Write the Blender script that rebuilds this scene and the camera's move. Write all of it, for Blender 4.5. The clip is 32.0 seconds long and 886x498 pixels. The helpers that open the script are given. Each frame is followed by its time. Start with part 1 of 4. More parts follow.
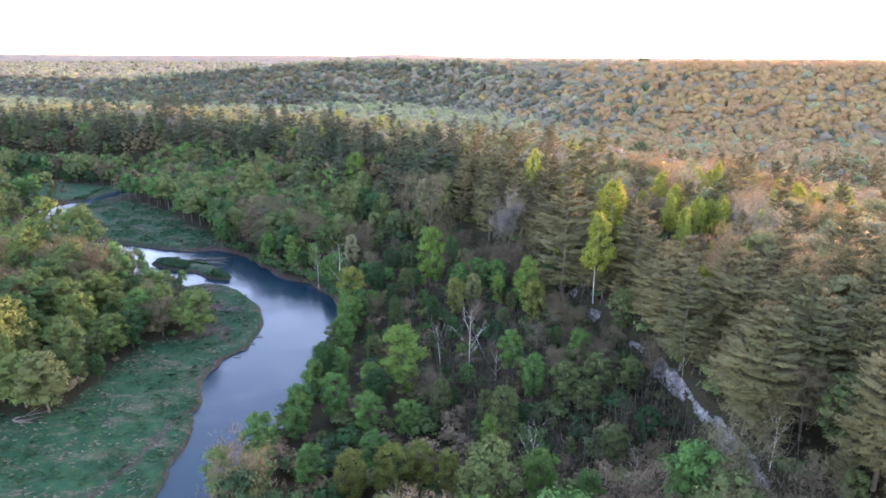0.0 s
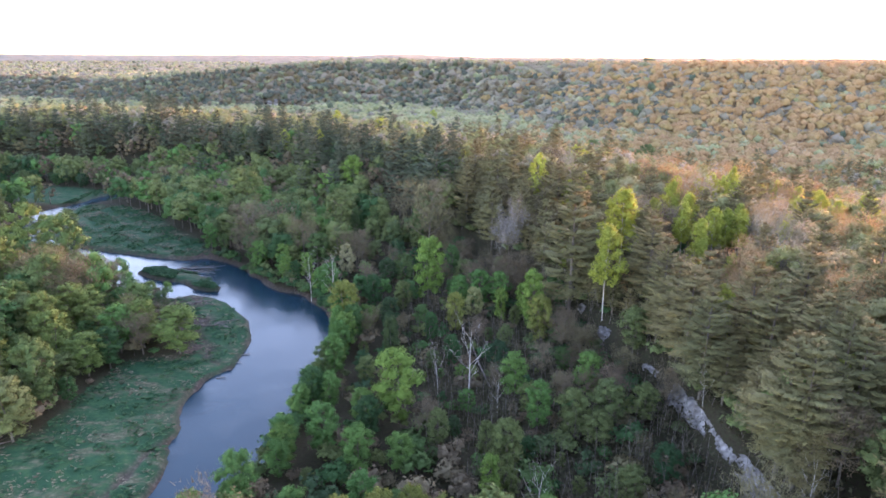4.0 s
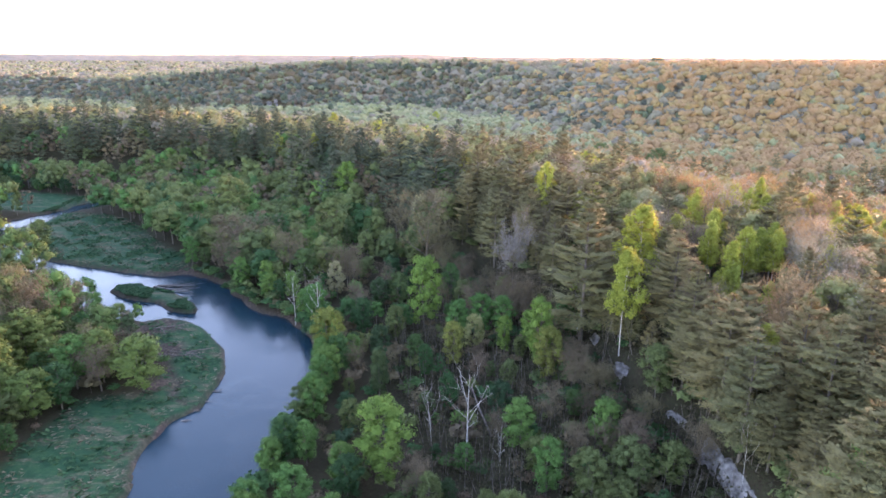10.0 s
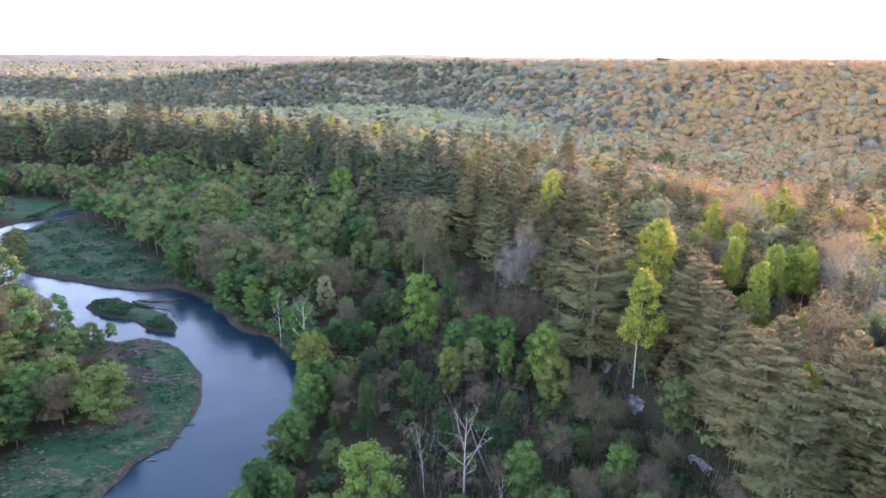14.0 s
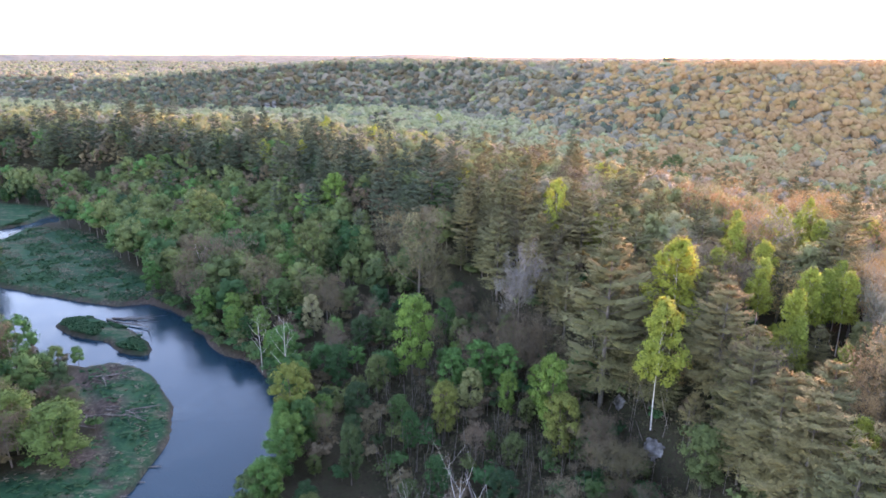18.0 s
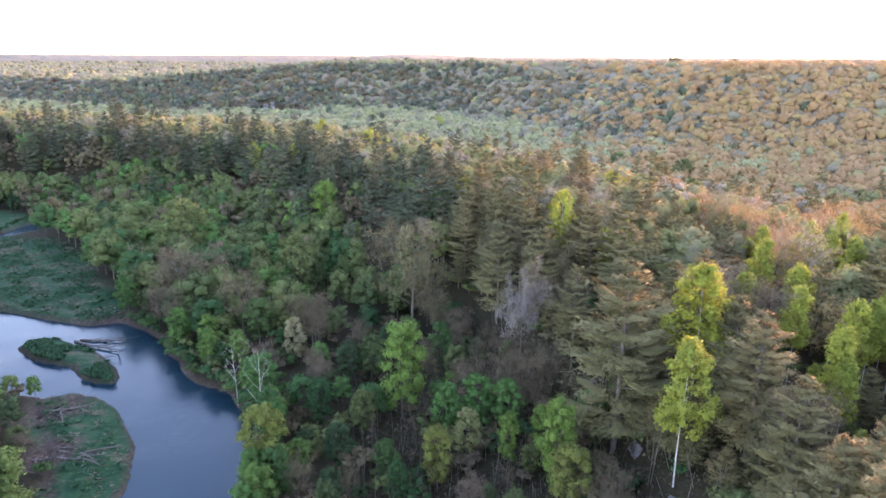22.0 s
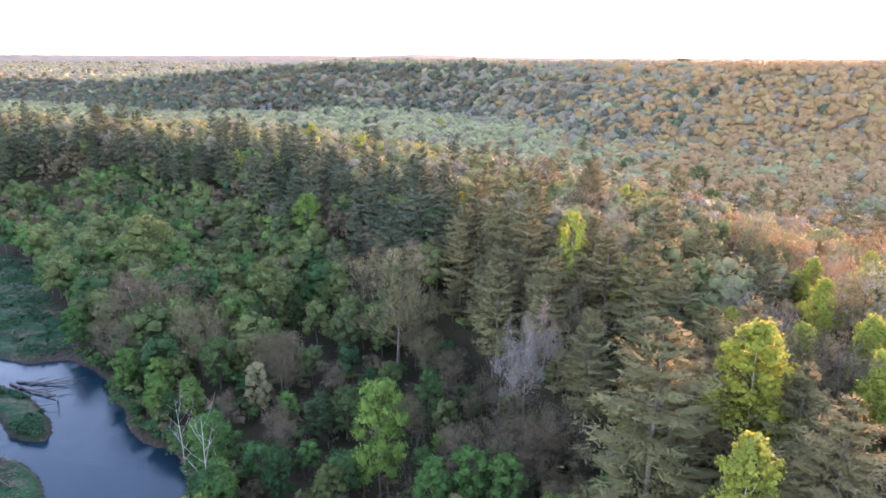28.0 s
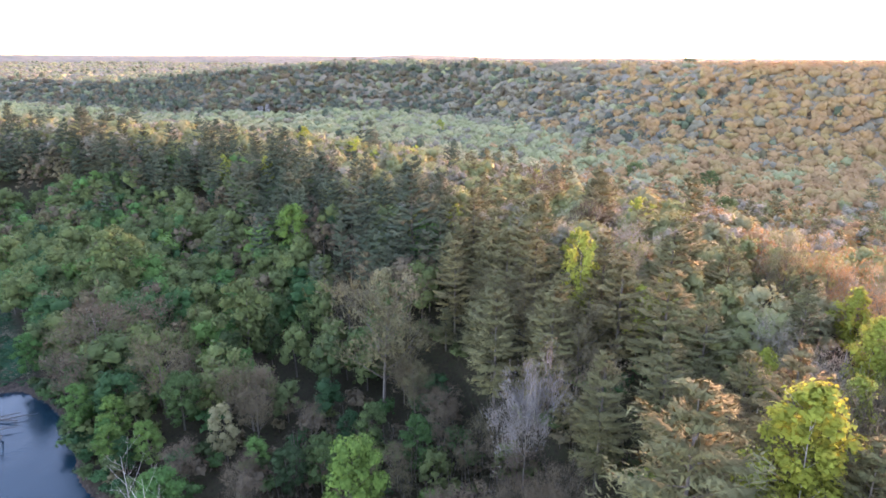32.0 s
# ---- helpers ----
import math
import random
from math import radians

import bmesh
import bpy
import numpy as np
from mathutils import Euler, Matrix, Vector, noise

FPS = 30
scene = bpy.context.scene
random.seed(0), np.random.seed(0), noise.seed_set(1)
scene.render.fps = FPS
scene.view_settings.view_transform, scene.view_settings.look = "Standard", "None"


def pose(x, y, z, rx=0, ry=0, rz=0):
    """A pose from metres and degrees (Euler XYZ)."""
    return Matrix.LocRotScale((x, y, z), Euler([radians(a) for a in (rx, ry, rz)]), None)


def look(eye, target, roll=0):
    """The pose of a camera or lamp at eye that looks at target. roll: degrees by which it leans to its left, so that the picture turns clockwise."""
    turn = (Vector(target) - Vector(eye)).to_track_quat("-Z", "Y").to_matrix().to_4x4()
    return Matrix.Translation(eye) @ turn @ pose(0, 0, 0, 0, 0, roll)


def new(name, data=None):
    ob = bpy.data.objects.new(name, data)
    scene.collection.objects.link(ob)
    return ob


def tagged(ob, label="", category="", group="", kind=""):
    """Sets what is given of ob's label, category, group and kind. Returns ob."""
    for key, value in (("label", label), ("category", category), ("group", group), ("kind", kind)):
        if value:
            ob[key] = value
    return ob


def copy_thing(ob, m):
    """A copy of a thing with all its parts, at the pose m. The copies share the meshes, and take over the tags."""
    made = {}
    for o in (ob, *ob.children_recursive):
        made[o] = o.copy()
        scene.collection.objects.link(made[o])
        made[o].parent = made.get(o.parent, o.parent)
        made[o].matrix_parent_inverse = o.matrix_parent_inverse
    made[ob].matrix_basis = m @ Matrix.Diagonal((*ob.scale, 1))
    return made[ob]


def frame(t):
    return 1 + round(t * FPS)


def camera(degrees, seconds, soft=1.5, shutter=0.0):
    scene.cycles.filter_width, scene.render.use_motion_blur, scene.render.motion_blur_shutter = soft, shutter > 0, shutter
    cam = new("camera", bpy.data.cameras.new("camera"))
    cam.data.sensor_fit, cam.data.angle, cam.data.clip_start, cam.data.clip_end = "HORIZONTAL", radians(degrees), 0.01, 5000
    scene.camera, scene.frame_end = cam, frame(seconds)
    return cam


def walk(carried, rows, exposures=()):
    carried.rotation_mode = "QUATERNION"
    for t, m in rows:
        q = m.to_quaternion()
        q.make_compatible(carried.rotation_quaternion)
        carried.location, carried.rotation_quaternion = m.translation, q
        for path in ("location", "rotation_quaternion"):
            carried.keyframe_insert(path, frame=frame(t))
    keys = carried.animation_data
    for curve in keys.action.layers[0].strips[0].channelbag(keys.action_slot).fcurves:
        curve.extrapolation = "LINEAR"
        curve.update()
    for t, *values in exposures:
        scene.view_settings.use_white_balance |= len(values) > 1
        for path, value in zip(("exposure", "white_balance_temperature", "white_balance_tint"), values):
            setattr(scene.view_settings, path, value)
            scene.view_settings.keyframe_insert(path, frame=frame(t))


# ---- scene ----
cam = camera(70.0, 32.0, 1.7)
PATH = [
    (0, pose(0.00, 0.00, 80.00, 73.024, -0.143, 0.000)),
    (2, pose(0.55, 6.03, 79.98, 73.015, -0.141, 0.133)),
    (4, pose(1.12, 12.37, 79.97, 73.007, -0.140, 0.265)),
    (6, pose(1.72, 19.01, 79.95, 73.001, -0.139, 0.396)),
    (8, pose(2.35, 25.92, 79.93, 72.997, -0.138, 0.527)),
    (10, pose(3.01, 33.09, 79.90, 72.994, -0.136, 0.656)),
    (12, pose(3.69, 40.51, 79.88, 72.992, -0.135, 0.785)),
    (14, pose(4.39, 48.14, 79.85, 72.993, -0.134, 0.912)),
    (16, pose(5.13, 55.99, 79.81, 72.994, -0.133, 1.039)),
    (18, pose(5.88, 64.02, 79.77, 72.998, -0.131, 1.164)),
    (20, pose(6.66, 72.21, 79.72, 73.002, -0.130, 1.289)),
    (22, pose(7.47, 80.56, 79.67, 73.008, -0.129, 1.412)),
    (24, pose(8.30, 89.05, 79.60, 73.016, -0.128, 1.535)),
    (26, pose(9.15, 97.64, 79.53, 73.025, -0.126, 1.657)),
    (28, pose(10.02, 106.34, 79.46, 73.036, -0.125, 1.778)),
    (30, pose(10.92, 115.11, 79.37, 73.049, -0.124, 1.898)),
    (32, pose(11.84, 123.95, 79.27, 73.062, -0.123, 2.017)),
]
walk(cam, PATH, [(0, 4.25, 6850, 40), (32, 4.25, 6850, 40)])

# ---- light: low evening sun ahead, clear pale sky ----
SUN_AZ, SUN_EL = 42.0, 7.5          # degrees clockwise from +y, and above the horizon
world = bpy.data.worlds.new("evening_sky")
scene.world = world
world.use_nodes = True
wn = world.node_tree.nodes
sky = wn.new("ShaderNodeTexSky")
sky.sky_type = "NISHITA"
sky.sun_disc = False
sky.sun_elevation, sky.sun_rotation = radians(SUN_EL), radians(SUN_AZ)
sky.altitude, sky.air_density, sky.dust_density, sky.ozone_density = 250, 1.0, 1.0, 1.5
wn["Background"].inputs["Strength"].default_value = 0.15
world.node_tree.links.new(sky.outputs[0], wn["Background"].inputs["Color"])
sun_data = bpy.data.lights.new("sun", "SUN")
sun_data.energy, sun_data.angle, sun_data.color = 1.5, radians(8.0), (1.0, 0.48, 0.19)
sun = new("sun", sun_data)
sun.matrix_world = look((0, 0, 300), (-math.sin(radians(SUN_AZ)), -math.cos(radians(SUN_AZ)), 300 - math.tan(radians(SUN_EL))))


# ---- materials ----
def make_material(name):
    m = bpy.data.materials.new(name)
    m.use_nodes = True
    t = m.node_tree
    return m, t.nodes, t.links, t.nodes["Principled BSDF"]


def ramp(nodes, stops):
    r = nodes.new("ShaderNodeValToRGB")
    el = r.color_ramp.elements
    while len(el) < len(stops):
        el.new(0.5)
    for e, (p, c) in zip(el, stops):
        e.position, e.color = p, (*c, 1)
    return r


def leaf_material(name, stops, glow=0.28, rough=0.8, spread=0.24):
    """Foliage: a colour for each plant, a lighter or darker tone for each spray, light coming through."""
    m, n, l, b = make_material(name)
    info, geo, att = n.new("ShaderNodeObjectInfo"), n.new("ShaderNodeNewGeometry"), n.new("ShaderNodeAttribute")
    att.attribute_name = "tint"
    add = n.new("ShaderNodeMath")
    add.operation = "ADD"
    l.new(info.outputs["Random"], add.inputs[0]), l.new(att.outputs["Fac"], add.inputs[1])
    fr = n.new("ShaderNodeMath")
    fr.operation = "FRACT"
    l.new(add.outputs[0], fr.inputs[0])
    r = ramp(n, stops)
    l.new(fr.outputs[0], r.inputs[0])
    hsv = n.new("ShaderNodeHueSaturation")
    mr = n.new("ShaderNodeMapRange")
    mr.inputs["To Min"].default_value, mr.inputs["To Max"].default_value = 1 - spread, 1 + spread
    l.new(geo.outputs["Random Per Island"], mr.inputs["Value"])
    l.new(mr.outputs[0], hsv.inputs["Value"])
    l.new(r.outputs[0], hsv.inputs["Color"])
    l.new(hsv.outputs[0], b.inputs["Base Color"])
    co, nz = n.new("ShaderNodeTexCoord"), n.new("ShaderNodeTexNoise")
    nz.inputs["Scale"].default_value, nz.inputs["Detail"].default_value = 1.6, 5
    l.new(co.outputs["Object"], nz.inputs["Vector"])
    bp = n.new("ShaderNodeBump")
    bp.inputs["Strength"].default_value, bp.inputs["Distance"].default_value = 0.8, 0.5
    l.new(nz.outputs["Fac"], bp.inputs["Height"]), l.new(bp.outputs[0], b.inputs["Normal"])
    b.inputs["Roughness"].default_value = rough
    b.inputs["Specular IOR Level"].default_value = 0.12
    tr = n.new("ShaderNodeBsdfTranslucent")
    l.new(hsv.outputs[0], tr.inputs["Color"])
    mix = n.new("ShaderNodeMixShader")
    mix.inputs[0].default_value = glow
    l.new(b.outputs[0], mix.inputs[1]), l.new(tr.outputs[0], mix.inputs[2])
    l.new(mix.outputs[0], n["Material Output"].inputs["Surface"])
    return m


def noisy_material(name, stops, scale=1.0, rough=0.85, bump=0.3, detail=6, dist=0.1):
    m, n, l, b = make_material(name)
    co, nz = n.new("ShaderNodeTexCoord"), n.new("ShaderNodeTexNoise")
    nz.inputs["Scale"].default_value, nz.inputs["Detail"].default_value = scale, detail
    l.new(co.outputs["Object"], nz.inputs["Vector"])
    r = ramp(n, stops)
    l.new(nz.outputs["Fac"], r.inputs[0])
    l.new(r.outputs[0], b.inputs["Base Color"])
    b.inputs["Roughness"].default_value = rough
    bp = n.new("ShaderNodeBump")
    bp.inputs["Strength"].default_value, bp.inputs["Distance"].default_value = bump, dist
    l.new(nz.outputs["Fac"], bp.inputs["Height"])
    l.new(bp.outputs[0], b.inputs["Normal"])
    return m


M_GREEN = leaf_material("spring_green_leaves", [(0, (.024, .060, .024)), (.3, (.036, .092, .030)), (.5, (.052, .106, .032)), (.75, (.064, .090, .032)), (1, (.024, .056, .026))])
M_BRIGHT = leaf_material("bright_green_leaves", [(0, (.054, .132, .036)), (.5, (.068, .150, .040)), (1, (.090, .156, .036))], 0.3)
M_VIVID = leaf_material("vivid_yellow_green_leaves", [(0, (.088, .158, .034)), (1, (.108, .178, .038))], 0.35)
M_OLIVE = leaf_material("olive_leaves", [(0, (.080, .104, .036)), (.5, (.100, .128, .042)), (1, (.072, .100, .038))], 0.3)
M_YELLOWISH = leaf_material("yellow_green_leaves", [(0, (.118, .140, .032)), (1, (.140, .156, .040))], 0.35)
# Young leaf and bud tones, made paler to carry haze and sun.
M_PALE = leaf_material("hazed_young_leaves", [(0, (.172, .186, .078)), (.4, (.205, .208, .094)), (.7, (.182, .194, .074)), (1, (.228, .206, .112))], 0.35, spread=.09)
M_PALEBUD = leaf_material("hazed_budding_twigs", [(0, (.195, .172, .122)), (.5, (.225, .200, .145)), (1, (.200, .190, .122))], 0.3)
# Budding tone of the far hills, lighter than near trees to carry haze.
M_FARBUD = leaf_material("far_budding_crowns", [(0, (.150, .128, .085)), (.4, (.168, .145, .098)), (.7, (.150, .140, .088)), (1, (.172, .142, .104))], 0.12, spread=.10)
M_FAROLIVE = leaf_material("far_olive_crowns", [(0, (.110, .126, .066)), (1, (.140, .150, .080))], 0.08, spread=.1)
# Far valley crowns: haze is in this lightened colour.
M_FARPALE = leaf_material("far_hazed_crowns", [(0, (.170, .176, .080)), (.5, (.195, .195, .092)), (1, (.205, .186, .100))], 0.08, spread=.1)
# Grey-green with the steep far slope's shade put into the colour.
M_SLOPESHADE = leaf_material("grey_green_slope_woods", [(0, (.052, .060, .044)), (.5, (.066, .074, .050)), (1, (.080, .078, .058))], 0.1, spread=.1)
# Russet stands in for the low sun's warm glow on right-hand crowns.
M_GLOWBUD = leaf_material("glow_warmed_crowns", [(0, (.255, .150, .070)), (.4, (.280, .172, .080)), (.7, (.250, .178, .072)), (1, (.290, .172, .086))], 0.25, spread=.08)
M_WILLOW = leaf_material("willow_leaves", [(0, (.078, .118, .030)), (.4, (.100, .134, .036)), (.7, (.058, .104, .032)), (1, (.104, .118, .042))], 0.18)
M_LIME = leaf_material("lime_leaves", [(0, (.22, .25, .04)), (.5, (.27, .30, .055)), (1, (.18, .22, .04))], 0.5)
M_BUD = leaf_material("budding_twigs", [(0, (.086, .068, .042)), (.3, (.120, .092, .056)), (.6, (.104, .092, .044)), (.8, (.110, .080, .052)), (1, (.145, .120, .068))], 0.25)
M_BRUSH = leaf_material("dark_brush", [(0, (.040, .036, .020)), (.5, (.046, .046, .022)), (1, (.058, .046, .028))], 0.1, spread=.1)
# Two copies of the needles: tan warmed for glow, dark green for shade.
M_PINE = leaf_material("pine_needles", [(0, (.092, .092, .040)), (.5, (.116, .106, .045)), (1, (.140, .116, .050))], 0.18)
M_SHADEPINE = leaf_material("shade_pine_needles", [(0, (.050, .066, .038)), (.5, (.066, .080, .044)), (1, (.086, .090, .052))], 0.15)
M_BLOSSOM = leaf_material("white_blossom", [(0, (.118, .108, .096)), (1, (.150, .136, .120))], 0.2)
M_FARWOOD = noisy_material("distant_canopy", [(.3, (.026, .032, .022)), (.45, (.042, .048, .028)), (.6, (.056, .052, .040)), (.75, (.040, .055, .027))], 0.035, 0.95, 0.6, 8, 6.0)
# Lower canopy colour raised to carry glow and haze between the far crowns.
M_LOWER = noisy_material("lower_canopy", [(.3, (.085, .070, .048)), (.5, (.130, .104, .068)), (.7, (.120, .108, .066))], 0.12, 0.95, 0.8, 8, 2.0)
M_BARK = noisy_material("grey_bark", [(.3, (.045, .036, .028)), (.6, (.11, .09, .07)), (.8, (.16, .14, .115))], 3.0)
M_PALEBARK = noisy_material("pale_bark", [(.3, (.16, .14, .12)), (.55, (.36, .33, .29)), (.75, (.48, .45, .41))], 2.5)
M_ROCK = noisy_material("pale_sandstone", [(.32, (.035, .030, .025)), (.45, (.10, .09, .08)), (.58, (.17, .155, .14)), (.78, (.29, .265, .245))], 0.6, 0.9, 0.9, 10, 0.6)


def ground_material():
    """Leaf litter under the trees, matted meadow grass, bare earth on the banks."""
    m, n, l, b = make_material("ground_cover")
    co = n.new("ShaderNodeTexCoord")

    def nz(scale, detail=5, rough=0.6):
        t = n.new("ShaderNodeTexNoise")
        t.inputs["Scale"].default_value, t.inputs["Detail"].default_value, t.inputs["Roughness"].default_value = scale, detail, rough
        l.new(co.outputs["Object"], t.inputs["Vector"])
        return t

    def mixc(f, a, c):
        x = n.new("ShaderNodeMix")
        x.data_type = "RGBA"
        l.new(f, x.inputs[0]), l.new(a, x.inputs[6]), l.new(c, x.inputs[7])
        return x.outputs[2]
    fine, mid, big = nz(1.3, 8), nz(0.45, 8, .7), nz(0.045)
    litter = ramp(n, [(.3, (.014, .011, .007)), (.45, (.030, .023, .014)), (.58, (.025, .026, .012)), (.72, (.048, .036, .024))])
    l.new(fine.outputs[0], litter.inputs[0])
    grass = ramp(n, [(.3, (.005, .024, .012)), (.5, (.011, .044, .020)), (.62, (.019, .052, .021)), (.75, (.032, .056, .025))])
    l.new(mid.outputs[0], grass.inputs[0])
    straw = ramp(n, [(.35, (.04, .036, .022)), (.6, (.10, .085, .055)), (.8, (.18, .15, .105))])
    l.new(fine.outputs[0], straw.inputs[0])
    mp = n.new("ShaderNodeMapping")
    mp.inputs["Scale"].default_value, mp.inputs["Rotation"].default_value = (0.09, 0.26, 0.2), (0, 0, 0.5)
    l.new(co.outputs["Object"], mp.inputs[0])
    patch = n.new("ShaderNodeTexNoise")
    patch.inputs["Scale"].default_value, patch.inputs["Detail"].default_value, patch.inputs["Roughness"].default_value = 1.0, 7, .7
    l.new(mp.outputs[0], patch.inputs["Vector"])
    pr = ramp(n, [(.52, (0, 0, 0)), (.63, (.8, .8, .8))])
    l.new(patch.outputs[0], pr.inputs[0])
    field = mixc(pr.outputs[0], grass.outputs[0], straw.outputs[0])
    at = n.new("ShaderNodeAttribute")
    at.attribute_name = "meadow"
    c1 = mixc(at.outputs["Fac"], litter.outputs[0], field)
    earth = ramp(n, [(.3, (.022, .016, .013)), (.55, (.06, .043, .034)), (.75, (.14, .10, .08))])
    l.new(fine.outputs[0], earth.inputs[0])
    at2 = n.new("ShaderNodeAttribute")
    at2.attribute_name = "bank"
    c2 = mixc(at2.outputs["Fac"], c1, earth.outputs[0])
    l.new(c2, b.inputs["Base Color"])
    b.inputs["Roughness"].default_value = 0.95
    b.inputs["Specular IOR Level"].default_value = 0.08
    bp = n.new("ShaderNodeBump")
    bp.inputs["Strength"].default_value, bp.inputs["Distance"].default_value = 0.6, 0.4
    l.new(fine.outputs[0], bp.inputs["Height"])
    l.new(bp.outputs[0], b.inputs["Normal"])
    return m


def water_material():
    m, n, l, b = make_material("river_water")
    b.inputs["Base Color"].default_value = (.006, .020, .028, 1)
    b.inputs["Roughness"].default_value = 0.15
    b.inputs["IOR"].default_value = 1.33
    b.inputs["Specular Tint"].default_value = (.80, .97, 1.0, 1)
    b.inputs["Specular IOR Level"].default_value = 0.36
    co = n.new("ShaderNodeTexCoord")
    a, c = n.new("ShaderNodeTexNoise"), n.new("ShaderNodeTexNoise")
    a.inputs["Scale"].default_value, c.inputs["Scale"].default_value = 2.2, 0.09
    l.new(co.outputs["Object"], a.inputs["Vector"]), l.new(co.outputs["Object"], c.inputs["Vector"])
    r = ramp(n, [(.40, (.02, .02, .02)), (.65, (1, 1, 1))])
    l.new(c.outputs[0], r.inputs[0])
    mu = n.new("ShaderNodeMath")
    mu.operation = "MULTIPLY"
    l.new(a.outputs[0], mu.inputs[0]), l.new(r.outputs[0], mu.inputs[1])
    bp = n.new("ShaderNodeBump")
    bp.inputs["Strength"].default_value, bp.inputs["Distance"].default_value = 0.5, 0.12
    l.new(mu.outputs[0], bp.inputs["Height"]), l.new(bp.outputs[0], b.inputs["Normal"])
    return m


M_GROUND, M_WATER = ground_material(), water_material()


# ---- lie of the land ----
def smooth(a, b, v):
    t = np.clip((v - a) / (b - a), 0, 1)
    return t * t * (3 - 2 * t)


def wavy(x, y, size, seed=0.0):
    """Cheap smooth undulation between -1 and 1."""
    u, v = x / size + seed * 1.7, y / size - seed * 2.3
    return (np.sin(u * 1.0 + 1.3 * np.sin(v * .8 + seed)) + np.sin(v * 1.1 + 1.1 * np.sin(u * .7 + 2 * seed)) + np.sin((u + v) * 1.9 + seed) * .5) / 2.5


def line_side(px, py, line):
    """Distance to an open line; positive on its right side, walking along it."""
    best, side = np.full(px.shape, 1e18), np.zeros(px.shape)
    for (ax, ay), (bx, by) in zip(line[:-1], line[1:]):
        dx, dy = bx - ax, by - ay
        t = np.clip(((px - ax) * dx + (py - ay) * dy) / (dx * dx + dy * dy), 0, 1)
        ex, ey = px - ax - t * dx, py - ay - t * dy
        d = ex * ex + ey * ey
        k = d < best
        best = np.where(k, d, best)
        side = np.where(k, np.sign(ex * dy - ey * dx), side)
    return np.sqrt(best) * side


def inside(px, py, loop):
    """Signed distance to a closed outline, positive inside it."""
    c = np.zeros(px.shape, bool)
    best = np.full(px.shape, 1e18)
    for (ax, ay), (bx, by) in zip(loop, loop[1:] + loop[:1]):
        if ay != by:
            c ^= ((ay > py) != (by > py)) & (px < (bx - ax) * (py - ay) / (by - ay) + ax)
        dx, dy = bx - ax, by - ay
        t = np.clip(((px - ax) * dx + (py - ay) * dy) / (dx * dx + dy * dy), 0, 1)
        best = np.minimum(best, (px - ax - t * dx) ** 2 + (py - ay - t * dy) ** 2)
    return np.where(c, 1, -1) * np.sqrt(best)


def rounded(loop, steps=4):
    """Catmull-Rom through a closed outline."""
    out, k = [], len(loop)
    for i in range(k):
        p0, p1, p2, p3 = (np.array(loop[(i + j - 1) % k], float) for j in range(4))
        for s in range(steps):
            t = s / steps
            q = .5 * (2 * p1 + (p2 - p0) * t + (2 * p0 - 5 * p1 + 4 * p2 - p3) * t * t + (3 * p1 - p0 - 3 * p2 + p3) * t ** 3)
            out.append((float(q[0]), float(q[1])))
    return out


CLIFF = [(60, -300), (57, 60), (54, 94), (52, 113), (51, 136), (46, 158), (42, 168), (38, 185), (37, 208), (22, 230), (13, 248), (-4, 272),
         (-50, 335), (-110, 400), (-190, 440), (-270, 462), (-420, 485), (-900, 520), (-5200, 700)]
FAR_HILL = [(5200, 200), (700, 500), (300, 610), (180, 690), (125, 850), (0, 1010), (-200, 1045), (-340, 985), (-460, 1060), (-900, 1250), (-5200, 1700)]
RIVER = rounded([(-46, -250), (-44, 60), (-41, 104), (-36, 120), (-33, 150), (-30.5, 168), (-31.5, 182), (-38.5, 204), (-50, 218), (-59, 223), (-69, 234), (-81, 248),
                 (-94, 258), (-107, 257), (-127, 263), (-155, 273), (-180, 290), (-196, 320), (-197, 350), (-184, 385), (-194, 412), (-214, 431), (-254, 438), (-330, 450),
                 (-330, 459), (-250, 447), (-222, 442), (-203, 428), (-200, 395), (-204, 362), (-216, 338), (-212, 305), (-190, 268),
                 (-160, 245), (-125, 226), (-95, 214), (-84, 216), (-72, 209), (-62, 198), (-56, 183), (-55, 167), (-59, 157), (-61, 148), (-57, 131), (-54, 115), (-54, 100), (-56, 60), (-60, -250)])
ISLET = rounded([(-117, 240), (-108, 246), (-92, 238), (-82, 229), (-79, 221), (-87, 223), (-94, 229), (-104, 231)])
MEADOW = rounded([(-50, -200), (-40, 110), (-45, 185), (-62, 204), (-80, 220), (-92, 214), (-86, 196), (-72, 186), (-70, 170), (-84, 165), (-86, 140), (-92, 126), (-135, 122), (-190, 60)], 2)
FAR_MEADOW = rounded([(-96, 255), (-104, 274), (-124, 294), (-158, 336), (-192, 349), (-214, 325), (-170, 268), (-130, 255)], 2)
BACK_MEADOW = rounded([(-196, 356), (-185, 375), (-222, 392), (-300, 404), (-290, 380), (-225, 352)], 2)


def water_depth(x, y):
    """Metres into the water from the nearest bank; negative on land."""
    w = wavy(x, y, 2.6, 1) * .7 + wavy(x, y, 7, 2) * .9
    return np.minimum(inside(x, y, RIVER), -inside(x, y, ISLET)) + w


GULLIES = [[(-71, 182), (-68, 178), (-65, 175), (-64, 168), (-59, 165)], [(-66, 96), (-62, 112), (-61, 122), (-58, 131)], [(-88, 205), (-80, 196), (-71, 182)]]


def gully(x, y):
    """How far a spot is inside one of the worn gullies, 0 to 1."""
    g = np.minimum.reduce([np.abs(line_side(x, y, q)) for q in GULLIES]) + wavy(x, y, 1.9, 5) * .45
    return 1 - smooth(.35, 1.5, g)


